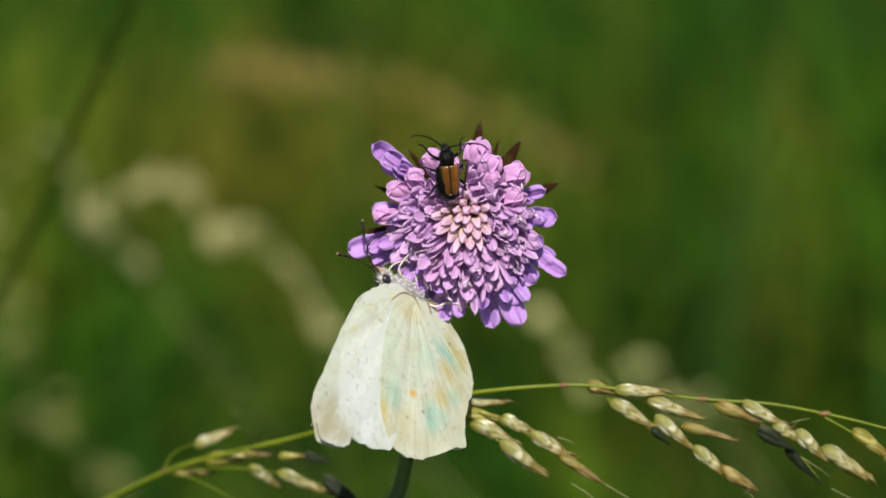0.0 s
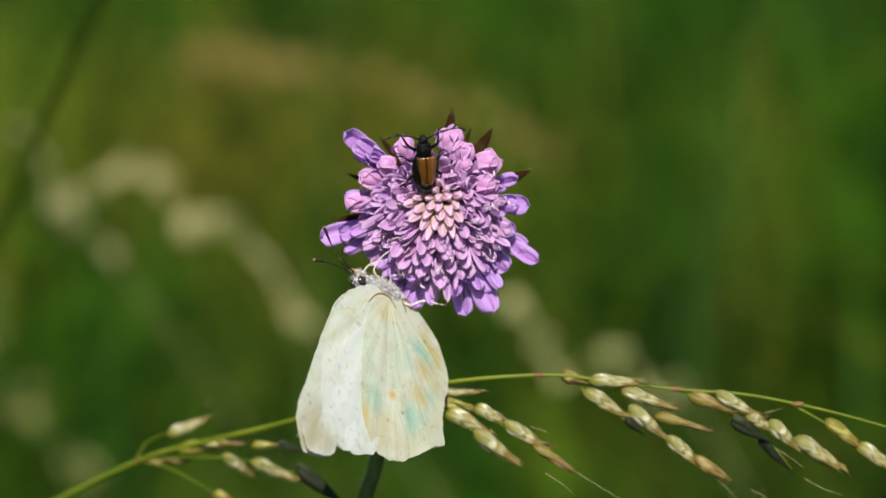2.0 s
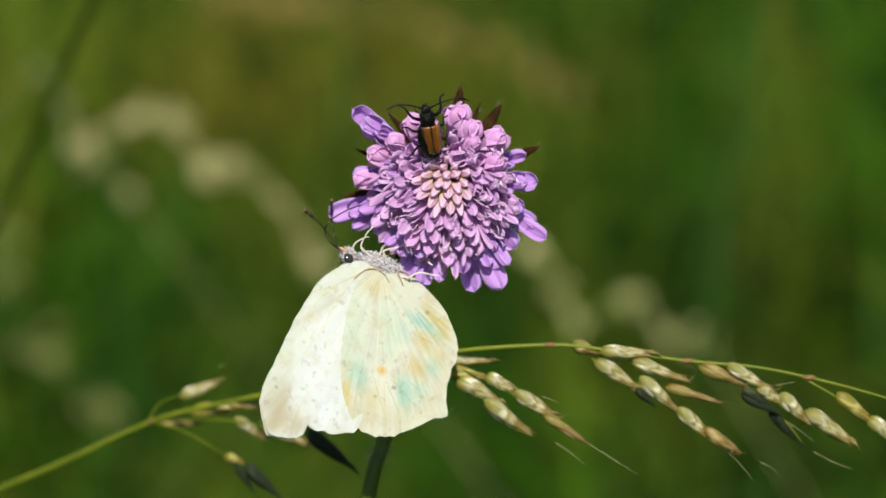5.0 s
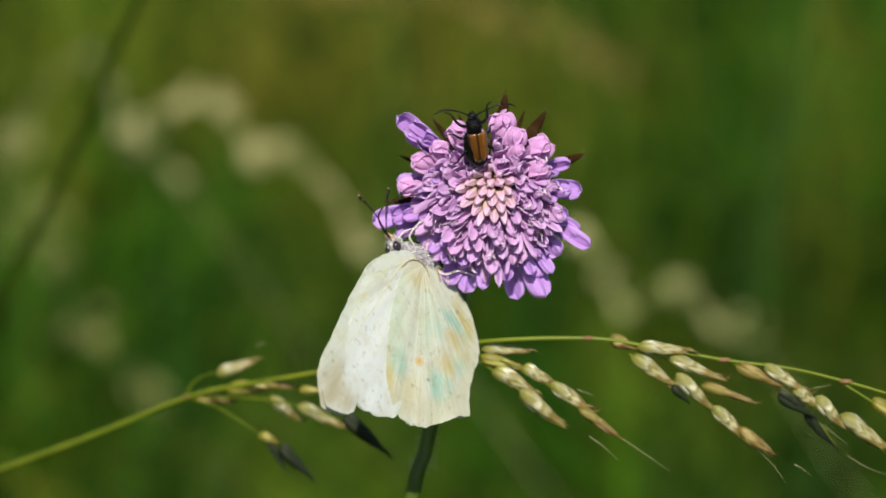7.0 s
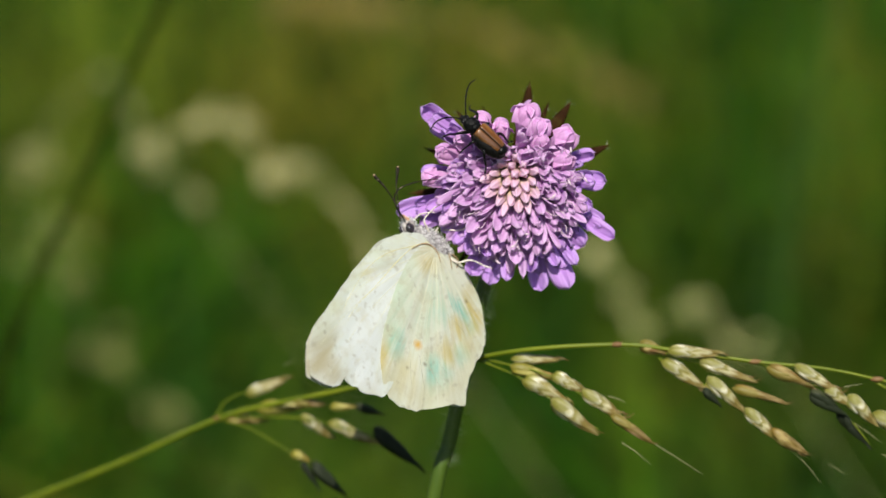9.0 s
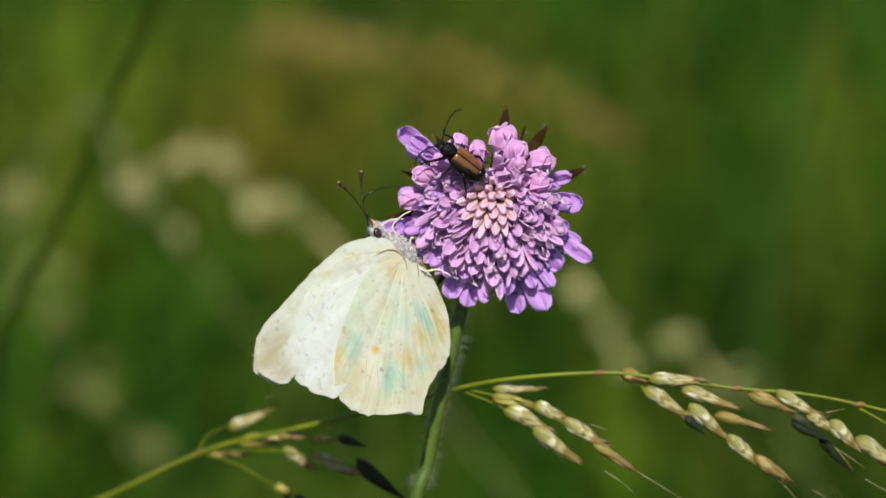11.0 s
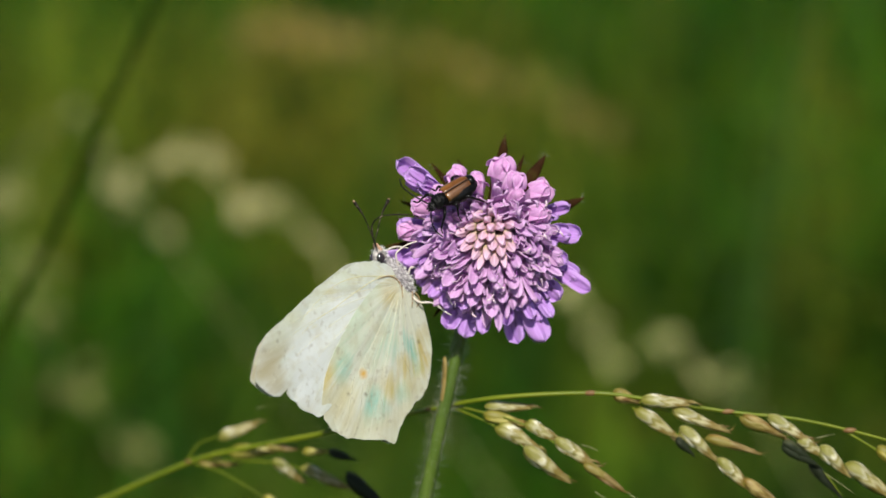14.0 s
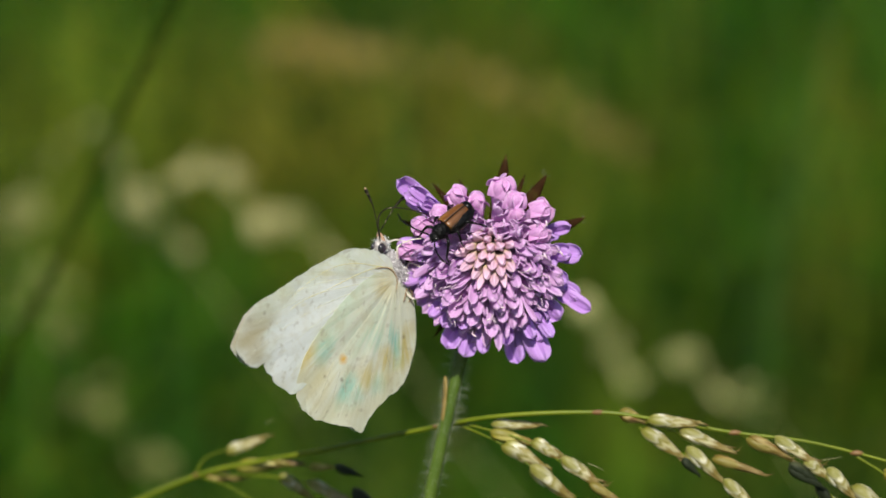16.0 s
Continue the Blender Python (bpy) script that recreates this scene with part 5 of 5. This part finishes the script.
    for s in (1, -1):
        egg("eye", (4.45, s * 0.56, -0.1), (0.30, 0.26, 0.32), M_EYE, "black eye", hd)
        egg("jaw", (5.15, s * 0.22, -0.5), (0.34, 0.15, 0.16), M_SHELL, "black jaw", hd)
        line = [(0, 0, 0), (1.6, 0.1 * s, 0.7), (3.2, 0.5 * s, 1.1), (4.7, 1.4 * s, 1.1), (5.4, 2.7 * s, 0.9)]   # turned about its socket
        bm = tube(bmesh.new(), mm(spline(line, 8)), lambda u: MM * (0.09 + 0.06 * abs(math.sin(u * 17))), 7)
        ants.append(part("antenna", bm, M_SHELL, root, "long segmented black antenna", Matrix.Translation(Vector((4.7, s * 0.42, 0.1)) * MM)))
        for x, fx in ((2.6, 1.8), (0.8, 0.4), (-0.6, -2.2)):
            line = [(x, s * 0.9, -0.8), (x + fx * 0.45, s * 2.0, -0.3), (x + fx * 0.8, s * 2.5, -0.9), (x + fx * 1.35, s * 2.9, -2.2), (x + fx * 1.6, s * 3.7, -2.5)]
            bm = tube(bmesh.new(), mm(spline(line, 5)), lambda u: MM * (0.33 - 0.20 * min(1, u * 1.3)), 7)
            part("leg", bm, M_SHELL, root, "thin black leg")
    return root, ants


GRASS_ROWS = [
    (0, 0.01996, 0.43767, 0.47964, 75.98, -2.87, 0.72),
    (0.5, 0.02038, 0.43751, 0.47897, 75.98, -3.22, 0.8),
    (1, 0.01945, 0.43758, 0.47927, 75.98, -2.93, 0.73),
    (1.5, 0.01952, 0.4375, 0.47895, 75.98, -2.94, 0.73),
    (2, 0.0202, 0.43756, 0.47918, 75.99, -2.53, 0.63),
    (2.5, 0.01991, 0.43762, 0.47942, 75.99, -1.92, 0.48),
    (3, 0.01993, 0.43796, 0.48078, 75.99, -1.79, 0.45),
    (3.2, 0.01924, 0.4378, 0.48014, 75.99, -2.36, 0.59),
    (5.3, 0.02093, 0.43784, 0.48032, 75.99, -1.69, 0.42),
    (5.5, 0.01984, 0.43797, 0.48084, 76, -1.2, 0.3),
    (6, 0.01954, 0.43818, 0.48167, 76, -1.13, 0.28),
    (6.5, 0.01973, 0.4382, 0.48174, 76, -1.32, 0.33),
    (7, 0.01981, 0.43845, 0.48276, 76, -0, 0),
    (7.5, 0.02045, 0.4382, 0.48177, 76, -0.8, 0.2),
    (8, 0.02026, 0.43816, 0.48158, 75.99, -2.1, 0.52),
    (8.5, 0.02046, 0.43814, 0.4815, 76, -1.13, 0.28),
    (9, 0.02082, 0.43783, 0.48027, 75.99, -1.93, 0.48),
    (9.5, 0.02042, 0.43833, 0.48229, 76, -0.99, 0.25),
    (9.7, 0.02072, 0.43812, 0.48142, 75.99, -1.69, 0.42),
    (11.8, 0.02164, 0.43755, 0.47915, 75.98, -2.68, 0.67),
    (12, 0.02165, 0.43755, 0.47916, 75.98, -2.73, 0.68),
    (12.5, 0.02138, 0.43765, 0.47955, 75.99, -2.41, 0.6),
    (13, 0.0206, 0.43783, 0.48028, 75.99, -2.15, 0.54),
    (13.5, 0.01986, 0.43795, 0.48073, 75.99, -2.26, 0.56),
    (14, 0.02035, 0.438, 0.48094, 76, -1.2, 0.3),
    (14.5, 0.02074, 0.43799, 0.4809, 76, -1.27, 0.32),
    (15, 0.02131, 0.43775, 0.47993, 76, -0.94, 0.23),
    (15.5, 0.02162, 0.43756, 0.47917, 76, -1.21, 0.3),
    (16, 0.0215, 0.43803, 0.48108, 76, -0.65, 0.16),
]

BUTTERFLY_ROWS = [
    (0, -0.00739, 0.423, 0.48273, 63.25, -7.8, 53.62),
    (0.5, -0.00782, 0.42202, 0.48232, 60.6, -5.23, 51.1),
    (1, -0.00784, 0.42196, 0.48199, 60.86, -5.19, 51.26),
    (1.5, -0.00642, 0.42326, 0.48019, 64.81, -10.59, 56.3),
    (2, -0.00631, 0.42332, 0.48011, 64.89, -10.77, 56.66),
    (2.5, -0.00706, 0.42276, 0.48147, 62, -8.29, 54.26),
    (3, -0.00688, 0.42275, 0.48146, 61.66, -8.23, 56.01),
    (3.2, -0.00685, 0.42282, 0.48143, 61.68, -8.4, 55.99),
    (5.3, -0.01063, 0.42428, 0.48008, 58.3, -18.65, 37.33),
    (5.5, -0.01142, 0.42315, 0.48088, 55.67, -14.61, 40.44),
    (6, -0.0115, 0.42369, 0.48322, 62.43, -7.29, 47.5),
    (6.5, -0.01002, 0.42368, 0.48328, 64.27, -6.27, 53.37),
    (7, -0.01051, 0.42379, 0.48331, 64.9, -6.47, 53.74),
    (7.5, -0.01095, 0.42405, 0.48316, 67.16, -6.7, 53.26),
    (8, -0.01138, 0.42431, 0.48307, 68.27, -7.43, 52.55),
    (8.5, -0.01372, 0.42389, 0.48488, 68.01, -3.65, 48.86),
    (9, -0.01492, 0.42407, 0.48446, 68.17, -3.47, 46.25),
    (9.5, -0.01629, 0.42422, 0.48426, 62.47, -9.77, 39.8),
    (9.7, -0.01579, 0.42308, 0.48462, 54.65, -10.17, 37.34),
    (11.8, -0.01937, 0.42502, 0.4889, 77.26, 5.25, 43.03),
    (12, -0.01928, 0.42405, 0.48915, 74.08, 7.95, 43.05),
    (12.5, -0.01938, 0.42384, 0.48926, 74.21, 8.25, 44.4),
    (13, -0.01886, 0.42401, 0.48917, 75.96, 7.76, 46.61),
    (13.5, -0.01818, 0.42455, 0.48754, 77.03, 2.87, 49.11),
    (14, -0.02042, 0.42466, 0.48883, 76.89, 6.11, 44.88),
    (14.5, -0.02059, 0.42528, 0.49036, 82.74, 7.2, 49.77),
    (15, -0.02162, 0.4245, 0.49178, 78.98, 11.47, 46.19),
    (15.5, -0.02491, 0.42677, 0.49383, 85.68, 11.7, 41.21),
    (16, -0.024, 0.42646, 0.49452, 85.39, 12.46, 43.86),
]

BEETLE_ROWS = [
    (0, -0.00121, 0.42967, 0.52028, -102.4, -83.8, -178),
    (0.5, -0.00081, 0.42965, 0.52022, -168.4, -86.8, -113.3),
    (1, -0.00101, 0.42963, 0.52012, -118.2, -82, -161.7),
    (1.5, -0.0009, 0.42968, 0.52032, -140.1, -81.6, -139.9),
    (2, -0.00049, 0.42952, 0.5197, -159.4, -82.7, -121.4),
    (2.5, -0.00074, 0.42959, 0.51995, -155.6, -84.7, -125.5),
    (3, -0.0009, 0.42949, 0.51958, -123.6, -83.2, -156.6),
    (3.2, -0.0009, 0.42949, 0.51957, -123.6, -83.2, -156.7),
    (5.3, -0.00093, 0.42993, 0.52135, -137.9, -76.7, -140.6),
    (5.5, -0.00109, 0.42992, 0.52131, -135.5, -76, -142.8),
    (6, -0.00093, 0.4299, 0.52121, -149.3, -81.6, -131),
    (6.5, -0.00068, 0.42992, 0.52131, -152, -79.6, -127.8),
    (7, -0.00057, 0.42994, 0.52139, -130.8, -79.8, -148.5),
    (7.5, -0.00073, 0.42995, 0.52142, -121.4, -78.5, -157.5),
    (8, -0.00141, 0.43015, 0.52174, -103.9, -63.8, -156.3),
    (8.5, -0.00204, 0.43, 0.52117, -100.7, -60.4, -158),
    (9, -0.00299, 0.4299, 0.52076, -69.8, -38.6, 168.5),
    (9.5, -0.00351, 0.42992, 0.52083, -71.3, -30.4, 171.6),
    (9.7, -0.00319, 0.42977, 0.52023, -78.7, -33.2, -174.2),
    (11.8, -0.00275, 0.42987, 0.52064, -71, -32.4, 170.9),
    (12, -0.00318, 0.42971, 0.51999, -74.8, -27.2, 179.8),
    (12.5, -0.00403, 0.42969, 0.51989, -76.3, -11.3, -158.9),
    (13, -0.00476, 0.42974, 0.52011, -62.5, 18.5, -149.6),
    (13.5, -0.00462, 0.42981, 0.52041, -61.2, 25.8, -151.3),
    (14, -0.00441, 0.43, 0.52116, -61.5, 26.7, -152.1),
    (14.5, -0.00486, 0.42981, 0.52038, -69, 41.6, -167.2),
    (15, -0.0047, 0.4298, 0.52034, -69.8, 38.3, -168.6),
    (15.5, -0.00434, 0.42967, 0.51984, -61.4, 46, -156.4),
    (16, -0.00462, 0.42966, 0.51978, -53.2, 31.5, -141.4),
]

ground()
meadow()
far_stem()
far_leaf()
far_panicle("dry_panicle", [(-63, 6.4), (-52.5, 12), (-46.5, 9.5), (-41.5, 2), (-35.4, 3), (-29.4, -2.9), (-25.4, -9.9), (-21.4, -14.9)], 1.35, 70, (0.86, 0.78, 0.38), 4, 0.9)
far_panicle("dry_panicle", [(-86.7, -14.3), (-84.1, 4.8), (-71.5, 18.4), (-64, 5.9), (-55.5, -3.1)], 1.5, 30, (0.60, 0.58, 0.26), 5, 1.0)
far_panicle("dry_panicle", [(15.7, -11.7), (20.7, -18.7), (24.7, -25.7), (33.7, -20.1), (38.7, -25.6), (46.8, -29.6)], 1.35, 44, (0.80, 0.76, 0.34), 6, 0.9)
far_panicle("dry_panicle", [(-40, 34), (-32, 33), (-24, 32), (-16, 30.5), (-8, 29), (0, 27), (8, 24), (15, 20.5), (21, 16)], 2.5, 110, (0.46, 0.34, 0.10), 8, 2.3)
far_panicle("dry_panicle", [(-84, 4), (-80, -8), (-72, -30), (-60, -40)], 1.5, 34, (0.36, 0.36, 0.12), 9, 1.5)
scabious()
panicle = grass_panicle()
fly, feelers = butterfly()
bug, horns = beetle()


def motions():
    walk(panicle, [(r[0], pose(*r[1:])) for r in GRASS_ROWS])
    walk(fly, [(r[0], pose(*r[1:])) for r in BUTTERFLY_ROWS])
    bearings = (
        ((0, 49), (1, 48), (2, 50), (3, 48), (3.2, 46), (5.5, 6), (6.5, 20), (7.5, 15), (8.5, 28), (9, 21), (9.5, 12), (9.7, 14), (12, 37), (13, 42), (14, 27), (14.5, 38), (15.5, 36), (16, 28)),
        ((0, -17), (1, -13), (2, 2), (3, -6), (3.2, -8), (5.5, -30), (6.5, -34), (7.5, -36), (8.5, -14), (9, -19), (9.5, -8), (9.7, -8), (12, -6), (13, -5), (14, -29), (14.5, -38), (15.5, -15), (16, -36)),
        ((0, 34), (0.5, 36), (2.5, 56), (3.2, 52), (6, 44), (7, 42), (8.5, 30), (9.5, 40), (12, 48), (14, 40), (16, 36)),
        ((0, -76), (0.5, -74), (2.5, -52), (3.2, -56), (6, -66), (7, -60), (8.5, -30), (9.5, -44), (12, -62), (14, -52), (16, -56)))
    for feeler, rows in zip(feelers + horns, bearings):   # the feelers of both insects swing about their sockets
        at = feeler.matrix_basis.translation.copy()
        walk(feeler, [(t, pose(at.x, at.y, at.z, 0, 0, a)) for t, a in rows])
    walk(bug, [(r[0], pose(*r[1:]) @ pose(0.0006, 0, 0, 25, 0, 0)) for r in BEETLE_ROWS])


motions()
